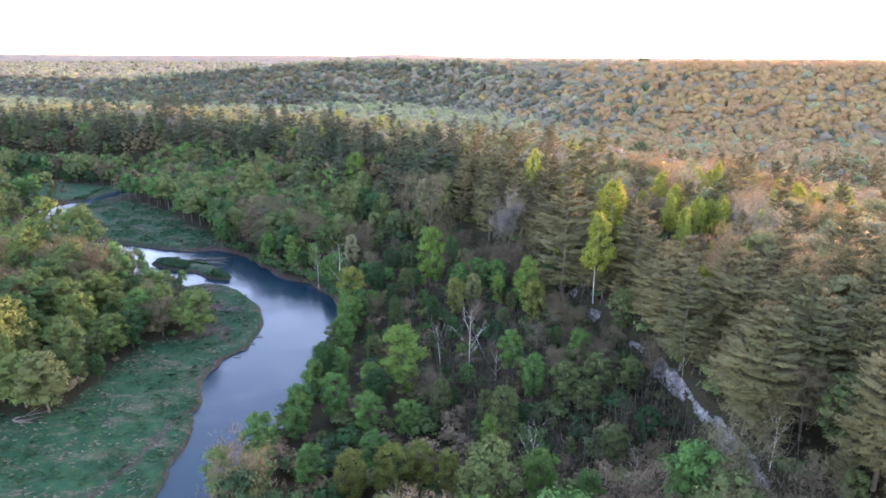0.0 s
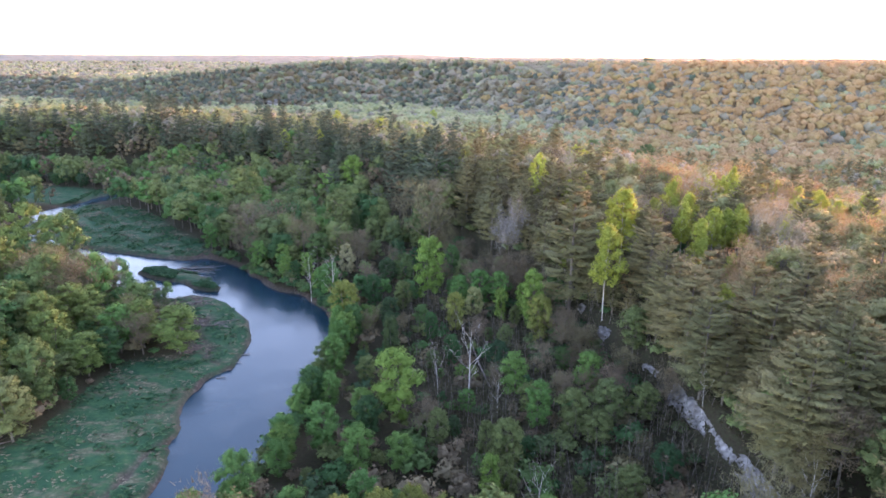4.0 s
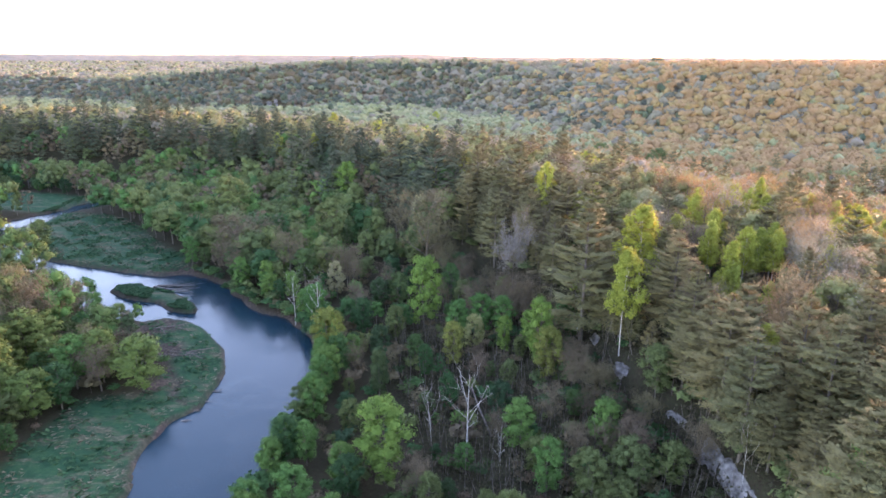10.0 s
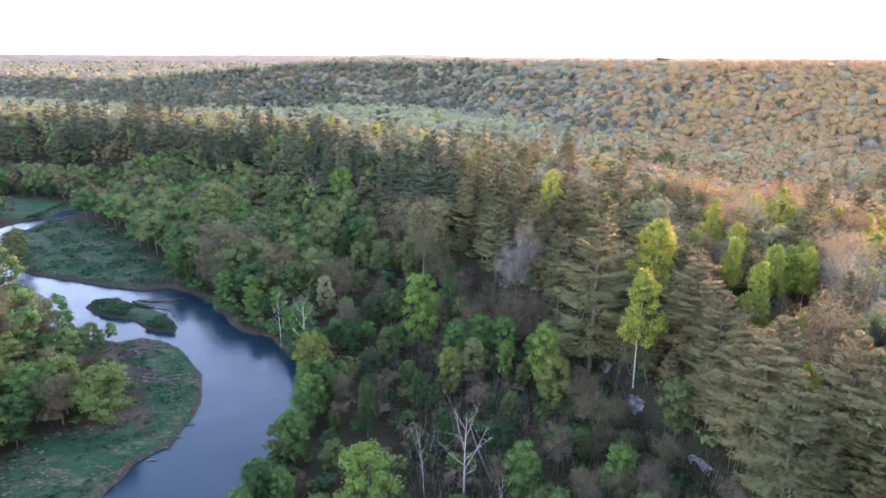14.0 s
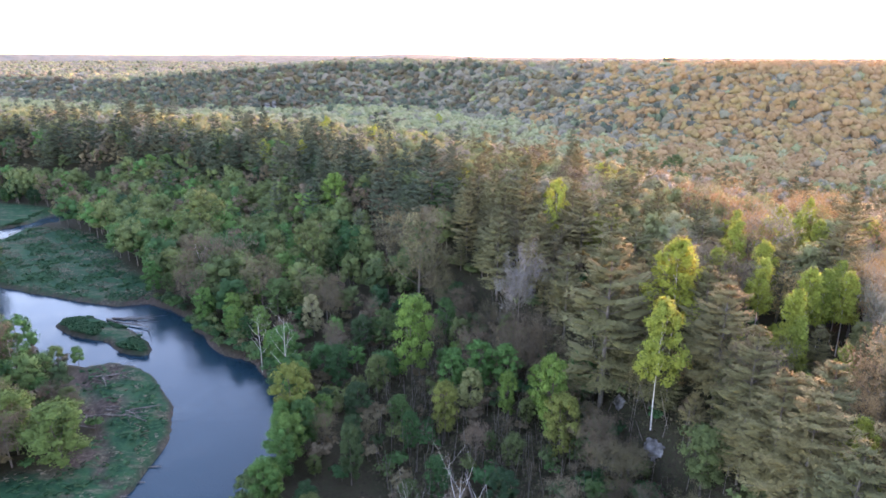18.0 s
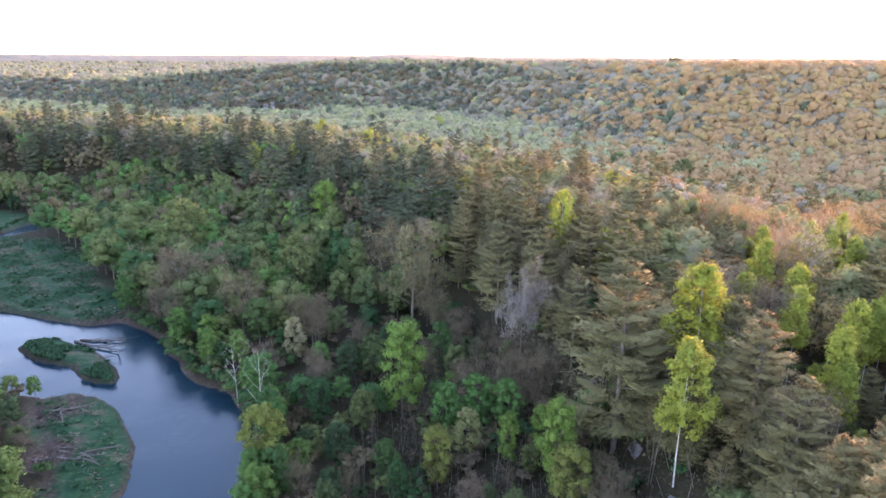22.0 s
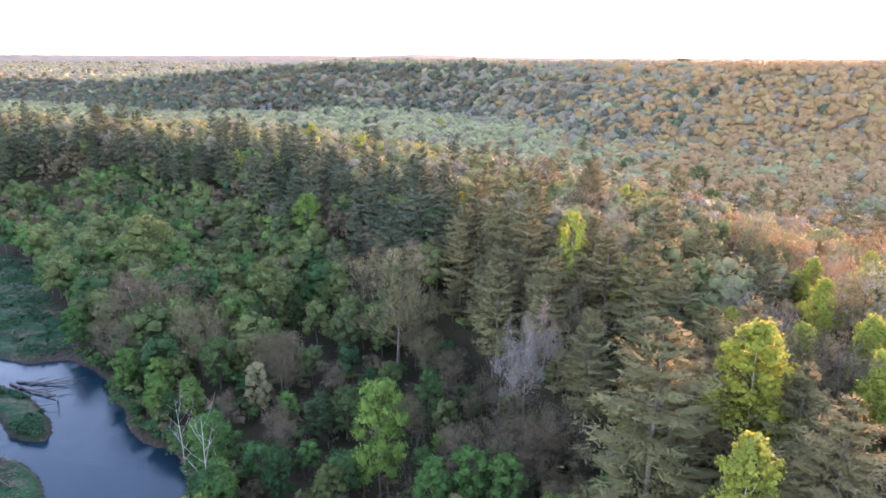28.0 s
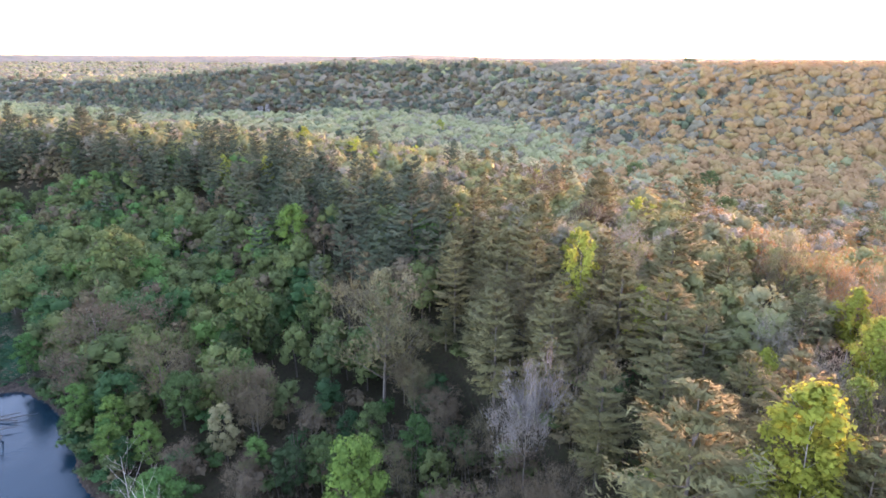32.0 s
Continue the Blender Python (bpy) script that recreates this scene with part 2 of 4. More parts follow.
def ground(x, y):
    x, y = np.asarray(x, float), np.asarray(y, float)
    d = line_side(x, y, CLIFF) + wavy(x, y, 9, 3) * 1.6
    near = 1 - smooth(250, 300, y) * smooth(30, -10, x)
    steep = 5 + 8 * smooth(-1.0, 2.2, d) + smooth(2, 36, d) * 9.5
    slope = 3 + 20 * smooth(-24, 42, d)
    up = np.where(d > -40, near * steep + (1 - near) * slope - 3 * (1 - smooth(-34, -3, d)), 2)
    down = smooth(80, 125, d) * 16 + smooth(150, 230, d) * 9
    z = np.where(d > -40, up - down, 2.0)
    f = line_side(x, y, FAR_HILL)
    top = 27 + 31 * smooth(-600, -130, x) + 40 * smooth(1500, 3600, y) * smooth(300, -700, x)
    gentle = smooth(20, 170, x)
    z = z + (top - z) * ((1 - gentle) * smooth(-62, 58, f) + gentle * smooth(-105, 115, f))
    z = z + wavy(x, y, 40, 5) * 1.0 + wavy(x, y, 15, 6) * .35 + smooth(60, 300, f) * (wavy(x, y, 260, 7) * 3.5 - 1.5)
    w = water_depth(x, y)
    flat = np.exp(-np.maximum(-w, 0) / 14.0)
    z = z * (1 - flat) + (1.3 + .25 * wavy(x, y, 6, 8)) * flat
    return z - smooth(-1.1, .5, w) * 2.6 - gully(x, y) * .8


def mesh_object(name, verts, faces, mat, parent=None, label="", attrs=None, smooth_shade=False, normals=None):
    me = bpy.data.meshes.new(name)
    faces = np.asarray(faces)
    verts = np.asarray(verts, np.float32)
    me.vertices.add(len(verts))
    me.vertices.foreach_set("co", verts.ravel())
    k = faces.shape[1]
    me.loops.add(faces.size)
    me.loops.foreach_set("vertex_index", faces.ravel().astype(np.int32))
    me.polygons.add(len(faces))
    me.polygons.foreach_set("loop_start", np.arange(0, faces.size, k, dtype=np.int32))
    if smooth_shade:
        me.polygons.foreach_set("use_smooth", np.ones(len(faces), bool))
    for key, val in (attrs or {}).items():
        a = me.attributes.new(key, "FLOAT", "POINT")
        a.data.foreach_set("value", np.asarray(val, np.float32))
    me.materials.append(mat)
    me.update(calc_edges=True)
    if normals is not None:
        a = me.attributes.new("custom_normal", "FLOAT_VECTOR", "POINT")
        a.data.foreach_set("vector", np.asarray(normals, np.float32).ravel())
    ob = new(name, me)
    if parent:
        ob.parent = parent
    if label:
        tagged(ob, label)
    return ob


def spaced(*runs):
    """Grid lines: runs of (from, to, first step, growth)."""
    out = []
    for a, b, step, grow in runs:
        v = a
        while v < b:
            out.append(v)
            v += step
            step *= grow
    return np.array(out + [runs[-1][1]], float)


gx = np.concatenate([-spaced((135, 300, 2.6, 1.01), (300, 5200, 6, 1.09))[::-1], spaced((-134, -20, 1.2, 1), (-20, 140, 3.0, 1.01), (140, 5200, 6, 1.08))])
gy = np.concatenate([-spaced((-60, 600, 12, 1.1))[::-1], spaced((61, 285, 1.3, 1), (285, 460, 2.6, 1.005), (460, 5200, 6, 1.06))])
GX, GY = np.meshgrid(gx, gy)
gz = ground(GX, GY)
wd = water_depth(GX, GY)
mead = np.maximum.reduce([smooth(-3, 3, inside(GX, GY, p)) for p in (MEADOW, FAR_MEADOW, BACK_MEADOW, ISLET)])
bank = np.maximum(smooth(-1.6, -.3, wd + .5 * wavy(GX, GY, 2.1, 4)) * (wd > -3), gully(GX, GY) * .85)
for mx, my, mr in ((-85, 207, 9), (-99, 258, 7), (-76, 192, 7), (-69, 172, 3)):
    bank = np.maximum(bank, .95 * smooth(mr, mr * .4, np.hypot(GX - mx, (GY - my) * .8) + 2 * wavy(GX, GY, 3, 6)))
nx_, ny_ = len(gx), len(gy)
ii = np.arange(nx_ * ny_).reshape(ny_, nx_)
quads = np.stack([ii[:-1, :-1], ii[:-1, 1:], ii[1:, 1:], ii[1:, :-1]], -1).reshape(-1, 4)
land = mesh_object("ground", np.stack([GX, GY, gz], -1).reshape(-1, 3), quads, M_GROUND, attrs={"meadow": mead.ravel(), "bank": bank.ravel()}, smooth_shade=True)
tagged(land, "valley ground with meadow grass, leaf litter and earthy river banks", "ground", kind="structure")

wx, wy = np.meshgrid(np.linspace(-360, -20, 40), np.linspace(-240, 480, 60))
wi = np.arange(wx.size).reshape(wx.shape)
wq = np.stack([wi[:-1, :-1], wi[:-1, 1:], wi[1:, 1:], wi[1:, :-1]], -1).reshape(-1, 4)
river = mesh_object("water", np.stack([wx, wy, wx * 0], -1).reshape(-1, 3), wq, M_WATER, smooth_shade=True)
tagged(river, "dark blue river water with faint ripples reflecting the pale sky", "river", kind="structure")


# ---- plants: shapes ----
rng = np.random.default_rng(7)


def tube(path, radii, sides=5):
    """A tapered stem along a path: vertices and triangles."""
    v, f = [], []
    for i, (p, r) in enumerate(zip(path, radii)):
        d = path[min(i + 1, len(path) - 1)] - path[max(i - 1, 0)]
        d = d / (np.linalg.norm(d) + 1e-9)
        a = np.cross(d, [0.31, 0.95, 0.02])
        a /= np.linalg.norm(a) + 1e-9
        b = np.cross(d, a)
        for s in range(sides):
            w = 2 * math.pi * s / sides
            v.append(p + r * (math.cos(w) * a + math.sin(w) * b))
        if i:
            o = (i - 1) * sides
            for s in range(sides):
                t = (s + 1) % sides
                f += [(o + s, o + t, o + sides + t), (o + s, o + sides + t, o + sides + s)]
    return np.array(v), np.array(f)


def join(pieces):
    vs, fs, ns, o = [], [], [], 0
    for v, f, *n in pieces:
        vs.append(v)
        fs.append(f + o)
        ns += n
        o += len(v)
    return (np.concatenate(vs), np.concatenate(fs), *([np.concatenate(ns)] if ns else []))


def sprays(centres, normals, size, along=None, slim=1.0):
    """One ragged leaf spray, a triangle, at each centre."""
    k = len(centres)
    out = normals / (np.linalg.norm(normals, axis=1)[:, None] + 1e-9)
    nrm = out + rng.normal(0, .42, (k, 3))
    nrm /= np.linalg.norm(nrm, axis=1)[:, None]
    a = rng.normal(size=(k, 3)) if along is None else along + rng.normal(0, .25, (k, 3))
    a = a - nrm * ((a * nrm).sum(1) / (nrm * nrm).sum(1))[:, None]
    a /= np.linalg.norm(a, axis=1)[:, None]
    b = np.cross(nrm / np.linalg.norm(nrm, axis=1)[:, None], a) * slim
    s = (size * rng.uniform(.6, 1.35, k))[:, None]
    v = np.stack([centres + a * s * .62, centres - a * s * .38 + b * s * .5, centres - a * s * .38 - b * s * .5], 1)
    soft = out * .62 + nrm * .5
    soft /= np.linalg.norm(soft, axis=1)[:, None]
    return v.reshape(-1, 3), np.arange(3 * k).reshape(-1, 3), np.repeat(soft, 3, 0)


def ball(sub):
    """Unit ball of triangles."""
    bm = bmesh.new()
    bmesh.ops.create_icosphere(bm, subdivisions=sub, radius=1)
    bm.verts.ensure_lookup_table()
    v = np.array([x.co[:] for x in bm.verts])
    f = np.array([[x.index for x in g.verts] for g in bm.faces])
    bm.free()
    return v, f


BALL1, BALL2 = ball(1), ball(2)


def lump(c, r, form=BALL2, rough=.13):
    """An uneven leafy mass: the dense body of a clump."""
    v = form[0]
    turn = np.linalg.qr(rng.normal(size=(3, 3)))[0]
    w = v @ turn.T
    swell = 1 + rng.normal(0, rough, (len(v), 1)) + .10 * np.sin(w[:, :1] * 4 + 2.0) * np.sin(w[:, 1:2] * 5)
    n = v + [0, 0, .25]
    return c + v * r * swell, form[1], n / np.linalg.norm(n, axis=1)[:, None]


def clump(c, r, k, size, core=.52, form=BALL1):
    """A dense leafy body with ragged sprays standing out of it, thinner below."""
    return join([lump(c, np.asarray(r) * core, form), skin_sprays(c, r, k, size)])


def skin_sprays(c, r, k, size):
    d = rng.normal(size=(k, 3))
    d /= np.linalg.norm(d, axis=1)[:, None]
    d[:, 2] = np.where(d[:, 2] < -.2, -d[:, 2], d[:, 2])
    return sprays(c + d * r * rng.uniform(.50, 1.20, (k, 1)) + rng.normal(0, .10, (k, 3)), d, size)


def formed(leaves, c, k=.55):
    """Crown whose surface follows the whole crown's swell as well as its clumps."""
    v, f, n = leaves
    d = (v - c) / np.array([1, 1, 1.3])
    d /= np.linalg.norm(d, axis=1)[:, None] + 1e-9
    m = n + d * k + [0, 0, .10]
    return v, f, m / (np.linalg.norm(m, axis=1)[:, None] + 1e-9)


def limbs(h, r0, start, count, reach, rise, lean=.04, twigs=0, sides=5):
    """A trunk with limbs, and twigs on those if wanted."""
    bend = rng.normal(0, lean, 2)
    zs = np.linspace(0, 1, 6)
    path = np.stack([bend[0] * h * zs ** 2 + .1 * np.sin(zs * 5), bend[1] * h * zs ** 2, h * zs - .5], 1)
    stem = tube(path, r0 * (1 - .85 * zs), sides)
    out = []
    tips = []
    for i in range(count):
        t = start + (1 - start) * (i + rng.uniform(0, .8)) / count * .96
        p = np.array([np.interp(t, zs, path[:, j]) for j in range(3)])
        w = i * 2.4 + rng.uniform(-.5, .5)
        ln = reach * (1.15 - .6 * abs(t - .55)) * rng.uniform(.7, 1.15)
        q = p + np.array([math.cos(w) * ln * .55, math.sin(w) * ln * .55, ln * rise * .5])
        e = p + np.array([math.cos(w) * ln, math.sin(w) * ln, ln * rise * rng.uniform(.8, 1.3)])
        rr = r0 * (1 - .8 * t) * .55
        out.append(tube(np.stack([p, q, e]), [rr, rr * .7, rr * .25], 3))
        tips.append(e)
        for k in range(twigs):
            s = rng.uniform(.35, 1)
            m = p + (e - p) * s
            g = m + rng.normal(0, 1, 3) * ln * .28 + np.array([0, 0, ln * .22])
            out.append(tube(np.stack([m, g]), [rr * .35, rr * .12], 3))
            tips.append(g)
    return (stem, join(out)), np.array(tips)


def broadleaf(h, width, blobs, per, size, base=.16):
    """Spring tree with a domed crown of billowing clumps; sizes in metres."""
    wood, _ = limbs(h * .85, h * .013 + .05, .25, 7, width * .36, .9)
    cs = []
    lean = rng.normal(0, .05, 2) * width
    for i in range(blobs):
        t = (i + .5) / blobs
        z = h * (base + (.97 - base) * t ** .8)
        prof = math.sqrt(max(.02, 1 - ((t - .38) / .64) ** 2)) * (.75 + .25 * min(1, t * 3))
        w = i * 2.4 + rng.uniform(-.5, .5)
        rad = width * .5 * prof * rng.uniform(.45, .88)
        r = width * rng.uniform(.105, .20) * (1.1 - .3 * t)
        c = np.array([math.cos(w) * rad + lean[0] * t, math.sin(w) * rad + lean[1] * t, min(z, h - r * .8)])
        cs.append(clump(c, np.array([r, r, r * rng.uniform(.75, 1.0)]), per, size))
    return wood, formed(join(cs), np.array([0, 0, h * .48]))


def aspen(h, width, blobs, per, size):
    """Slim tree: a fine pale stem under an upright, airy crown."""
    wood, _ = limbs(h * .97, h * .0045 + .02, .35, 11, width * .30, 1.3, .03)
    cs = []
    for i in range(blobs):
        t = (i + .5) / blobs
        z = h * (.38 + .58 * t)
        w = i * 2.4 + rng.uniform(-.6, .6)
        rad = width * .40 * math.sin(math.pi * (.22 + .74 * t)) * rng.uniform(.25, 1)
        r = width * rng.uniform(.09, .16) * (1.1 - .35 * t)
        cs.append(clump(np.array([math.cos(w) * rad, math.sin(w) * rad, z]), np.array([r, r, r * 1.25]), per, size, .38))
    return wood, formed(join(cs), np.array([0, 0, h * .65]))


def budding(h, width, limbs_n, per, size, start=.28):
    """Hardwood barely in leaf: a rounded haze of fine upswept twigs with small buds."""
    wood, tips = limbs(h * .86, h * .011 + .04, start, limbs_n, width * .46, 1.0, .04, 5)
    k = len(tips) * per
    c = np.repeat(tips, per, 0) + rng.normal(0, width * .075, (k, 3))
    mid = np.array([0, 0, h * (.24 + .5 * start)])
    out = c - mid
    out /= np.linalg.norm(out, axis=1)[:, None]
    nrm = out + rng.normal(0, .7, (k, 3))
    twigs = sprays(c, nrm, size * 5.5, out + [0, 0, .5], .075)
    pick = rng.uniform(size=k) < .55
    buds = sprays(c[pick] + rng.normal(0, .3, (int(pick.sum()), 3)), out[pick] + [0, 0, .4], size * 1.15)
    return wood, formed(join([twigs, buds]), mid)


def far_crown(h, width, blobs, per, size, core):
    """Rounded crown seen from afar: a few swelling masses with a ragged skin."""
    wood, _ = limbs(h * .8, h * .012 + .05, .4, 4, width * .3, .9)
    cs = []
    for i in range(blobs):
        t = (i + .5) / blobs
        w, rad = i * 2.4 + rng.uniform(-.5, .5), width * .36 * math.sqrt(1 - t * .85)
        r = width * rng.uniform(.13, .24)
        c = np.array([math.cos(w) * rad, math.sin(w) * rad, h * (.34 + .53 * t)])
        cs.append(clump(c, np.array([r, r, r * .9]), per, size, core))
    return wood, formed(join(cs), np.array([0, 0, h * .48]), .7)


def pine(h, width, layers, arms, per, size):
    """White pine: bare lower stem, broad flat plumes in uneven tiers with dark gaps."""
    zs = np.linspace(0, 1, 6)
    stem = tube(np.stack([zs * 0, zs * .0, h * zs - .5], 1), (h * .011 + .06) * (1 - .9 * zs), 6)
    wood, bodies = [], []
    cen, nor, way = [], [], []
    for i in range(layers):
        t = (i + rng.uniform(.2, .8)) / layers
        z = h * (.16 + .83 * t)
        ln0 = width * .5 * (1 - t ** 1.7) ** .9 * (.62 + .38 * min(1, t * 3.5)) * rng.uniform(.8, 1.15) + .5
        k_arms = max(3, round(arms * (1 - .4 * t)))
        for k in range(k_arms):
            if rng.uniform() < .10:
                continue
            w = 2 * math.pi * k / k_arms + i * 1.3 + rng.uniform(-.35, .35)
            ln = ln0 * rng.uniform(.65, 1.2)
            d = np.array([math.cos(w), math.sin(w), 0])
            side = np.array([-d[1], d[0], 0])
            zo = z + rng.uniform(-.5, .5)
            rise = .06 + .50 * t
            root = np.array([0, 0, zo])
            e = root + d * ln + np.array([0, 0, ln * rise])
            if k % 2 == 0:
                wood.append(tube(np.stack([root, e]), [.06, .02], 3))
            bv, bf, bn = lump(np.zeros(3), np.ones(3), BALL1, .12)
            wide = .20 * ln + .25
            thin = rng.uniform(.28, .50)
            body = root + d * (ln * .55) + [0, 0, ln * rise * .5] + d * bv[:, :1] * ln * .30 + side * bv[:, 1:2] * wide * thin + np.array([0, 0, 1]) * (bv[:, 2:] * (.16 + .04 * ln) + bv[:, :1] * ln * rise * .30)
            bn = d * bn[:, :1] * .5 + side * bn[:, 1:2] * .5 + np.array([0, 0, 1]) * bn[:, 2:] * 1.2
            bodies.append((body, bf, bn / np.linalg.norm(bn, axis=1)[:, None]))
            s = rng.uniform(.22, 1.06, per)
            c = root + d * (ln * s)[:, None] + np.stack([0 * s, 0 * s, ln * rise * s ** 1.4 + .2], 1)
            off = rng.normal(0, .9, per) * wide * (1.2 - .6 * s)
            c = c + side * off[:, None] + rng.normal(0, .08, (per, 3))
            cen.append(c)
            nor.append(np.tile(np.array([0, 0, 1.2]) + d * .45, (per, 1)) + side * (off * .4)[:, None])
            way.append(np.tile(d + [0, 0, rise + .35], (per, 1)) + side * (np.sign(off) * .7)[:, None])
    tufts_ = sprays(np.concatenate(cen), np.concatenate(nor), size, np.concatenate(way), .21)
    return (join([stem] + wood), None), formed(join(bodies + [tufts_]), np.array([0, 0, h * .3]), .35)


def snag(h, width):
    wood, _ = limbs(h, h * .008 + .03, .3, 9, width * .5, 1.2, .07, 5)
    return wood, None


def shrub(h, width, blobs, per, size):
    wood, _ = limbs(h * .6, .06, .2, 4, width * .4, .8)
    cs = []
    for i in range(blobs):
        w, rad = i * 2.4, width * .34 * math.sqrt((i + .3) / blobs)
        r = width * rng.uniform(.18, .28)
        cs.append(clump(np.array([math.cos(w) * rad, math.sin(w) * rad, h * rng.uniform(.3, .75)]), np.array([r, r, r * .8]), per, size))
    return wood, formed(join(cs), np.array([0, 0, h * .3]))


# unit plants, about 20 m high for trees; scaled when planted
KINDS = {
    "broadleaf_tree": dict(make=lambda: broadleaf(20, 12.5, 36, 135, .50), mid=lambda: far_crown(18, 12.5, 10, 36, .95, .68), mat=M_GREEN, bark=M_BARK, h=20,
                           label="spring-green broadleaf tree with a billowing crown in the valley wood"),
    "aspen_tree": dict(make=lambda: aspen(20, 8.5, 48, 92, .33), mid=lambda: far_crown(20, 7.5, 9, 30, .7, .6), mat=M_LIME, bark=M_PALEBARK, h=20,
                       label="slender aspen with fresh lime-yellow leaves and pale bark"),
    "budding_tree": dict(make=lambda: budding(20, 10.5, 14, 26, .24), mid=lambda: far_crown(19, 10.5, 9, 36, .7, .6), mat=M_BUD, bark=M_BARK, h=20,
                         label="budding hardwood tree with thin grey-brown twigs, barely in leaf"),
    "pine_tree": dict(make=lambda: pine(20, 10.0, 17, 7, 84, .60), mid=lambda: pine(20, 9.5, 11, 6, 16, 1.35), mat=M_PINE, bark=M_BARK, h=20,
                      label="tall white pine with tiered olive-green boughs on the ridge"),
    "dead_tree": dict(make=lambda: snag(20, 9), mid=lambda: snag(20, 9), mat=None, bark=M_PALEBARK, h=20, label="bare dead tree with bleached branches among the green wood"),
    "blossom_tree": dict(make=lambda: budding(20, 10.5, 13, 40, .24, .66), mid=lambda: budding(20, 11, 6, 5, 1), mat=M_BLOSSOM, bark=M_BARK, h=20, label="flowering tree in greyish white blossom at the foot of the pines"),
    "shrub": dict(make=lambda: shrub(4, 5, 7, 60, .5), mid=lambda: shrub(4, 5, 5, 20, .8), mat=M_GREEN, bark=M_BARK, h=4, label="low leafy green shrub under the trees"),
}
VARIANTS = {"broadleaf_tree": 12, "aspen_tree": 8, "budding_tree": 10, "pine_tree": 12, "dead_tree": 5, "blossom_tree": 1, "shrub": 8}
LIGHTER = {"broadleaf_tree": lambda: broadleaf(20, 12.5, 32, 105, .56), "aspen_tree": lambda: aspen(20, 8.5, 38, 66, .40), "budding_tree": lambda: budding(20, 10.5, 12, 22, .26),
           "pine_tree": lambda: pine(20, 10.0, 15, 7, 46, .82), "shrub": lambda: shrub(4, 5, 6, 40, .58)}
SHAPES = {k: [(LIGHTER.get(k, d["make"]) if i % 2 else d["make"])() for i in range(VARIANTS[k])] for k, d in KINDS.items()}
FINER = {"broadleaf_tree": [far_crown(18, 12.5, 15, 60, .72, .64) for _ in range(5)], "budding_tree": [far_crown(19, 10.5, 12, 60, .5, .55) for _ in range(4)]}
MIDS = {k: [d["mid"]() for _ in range(3)] for k, d in KINDS.items()}
MASTERS = {}
LABELS = {("pine_tree", M_SHADEPINE): "dark green white pine on the shaded slope", ("broadleaf_tree", M_OLIVE): "olive-green broadleaf tree in young leaf with a domed crown", ("broadleaf_tree", M_BRIGHT): "bright fresh green broadleaf tree with a loose leafy crown",
          ("broadleaf_tree", M_PALE): "pale yellow-green broadleaf tree just coming into leaf, its tone lifted for haze", ("budding_tree", M_PALEBUD): "grey budding hardwood on the ridge top, its tone lifted for haze",
          ("budding_tree", M_GLOWBUD): "russet budding hardwood on the sunny ridge", ("shrub", M_OLIVE): "low olive-green bush on the forest floor", ("shrub", M_BUD): "low brown twiggy bush barely in leaf"}


def plant(kind, x, y, h, wide=1.0, variant=None, mat=None, label="", group=""):
    """One plant of its own standing on the ground: an empty at its foot over trunk and crown."""
    d = KINDS[kind]
    i = int(rng.integers(VARIANTS[kind])) if variant is None else variant % VARIANTS[kind]
    if kind in LIGHTER and variant is None:
        i = i - i % 2 + (1 if y > 215 else 0)
    z = float(ground(np.array([x]), np.array([y]))[0])
    s = h / d["h"]
    m = Matrix.LocRotScale((x, y, z), Euler((0, 0, float(rng.uniform(0, 6.28)))), (s * wide, s * wide, s))
    key = (kind, i, mat)
    if key not in MASTERS:
        top = new(kind)
        wood, leaves = SHAPES[kind][i]
        mesh_object("trunk", *wood[0], d["bark"], top, smooth_shade=True)
        if wood[1] is not None:
            mesh_object("branchwork", *wood[1], d["bark"], top, smooth_shade=True)
        if leaves is not None:
            mesh_object("crown", leaves[0], leaves[1], mat or d["mat"], top, normals=leaves[2])
        tagged(top, label or LABELS.get((kind, mat), d["label"]), kind.split("_")[-1], group or "trees of the wood" if kind != "shrub" else "shrubs of the wood")
        top.matrix_basis = m
        MASTERS[key] = top
        return top
    src = MASTERS[key]
    keep = src.scale.copy()
    src.scale = (1, 1, 1)
    ob = copy_thing(src, m)
    src.scale = keep
    ob.matrix_basis = m
    tagged(ob, label or LABELS.get((kind, mat), d["label"]))
    return ob


# ---- plants: where they stand ----
planted = []            # x, y, clearance of all that stands


# trees that stand out, as (x, y, height, breadth)
def stand(kind, rows, mat=None, label=""):
    for x, y, h, wide in rows:
        # Pines left of this line get the needle colour darkened for shade.
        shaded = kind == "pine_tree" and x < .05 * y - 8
        plant(kind, x, y, h, wide, mat=M_SHADEPINE if shaded else mat, label=LABELS[kind, M_SHADEPINE] if shaded else label)
        planted.append((x, y, 2.2 if kind in ("dead_tree", "pine_tree") else 3.0))


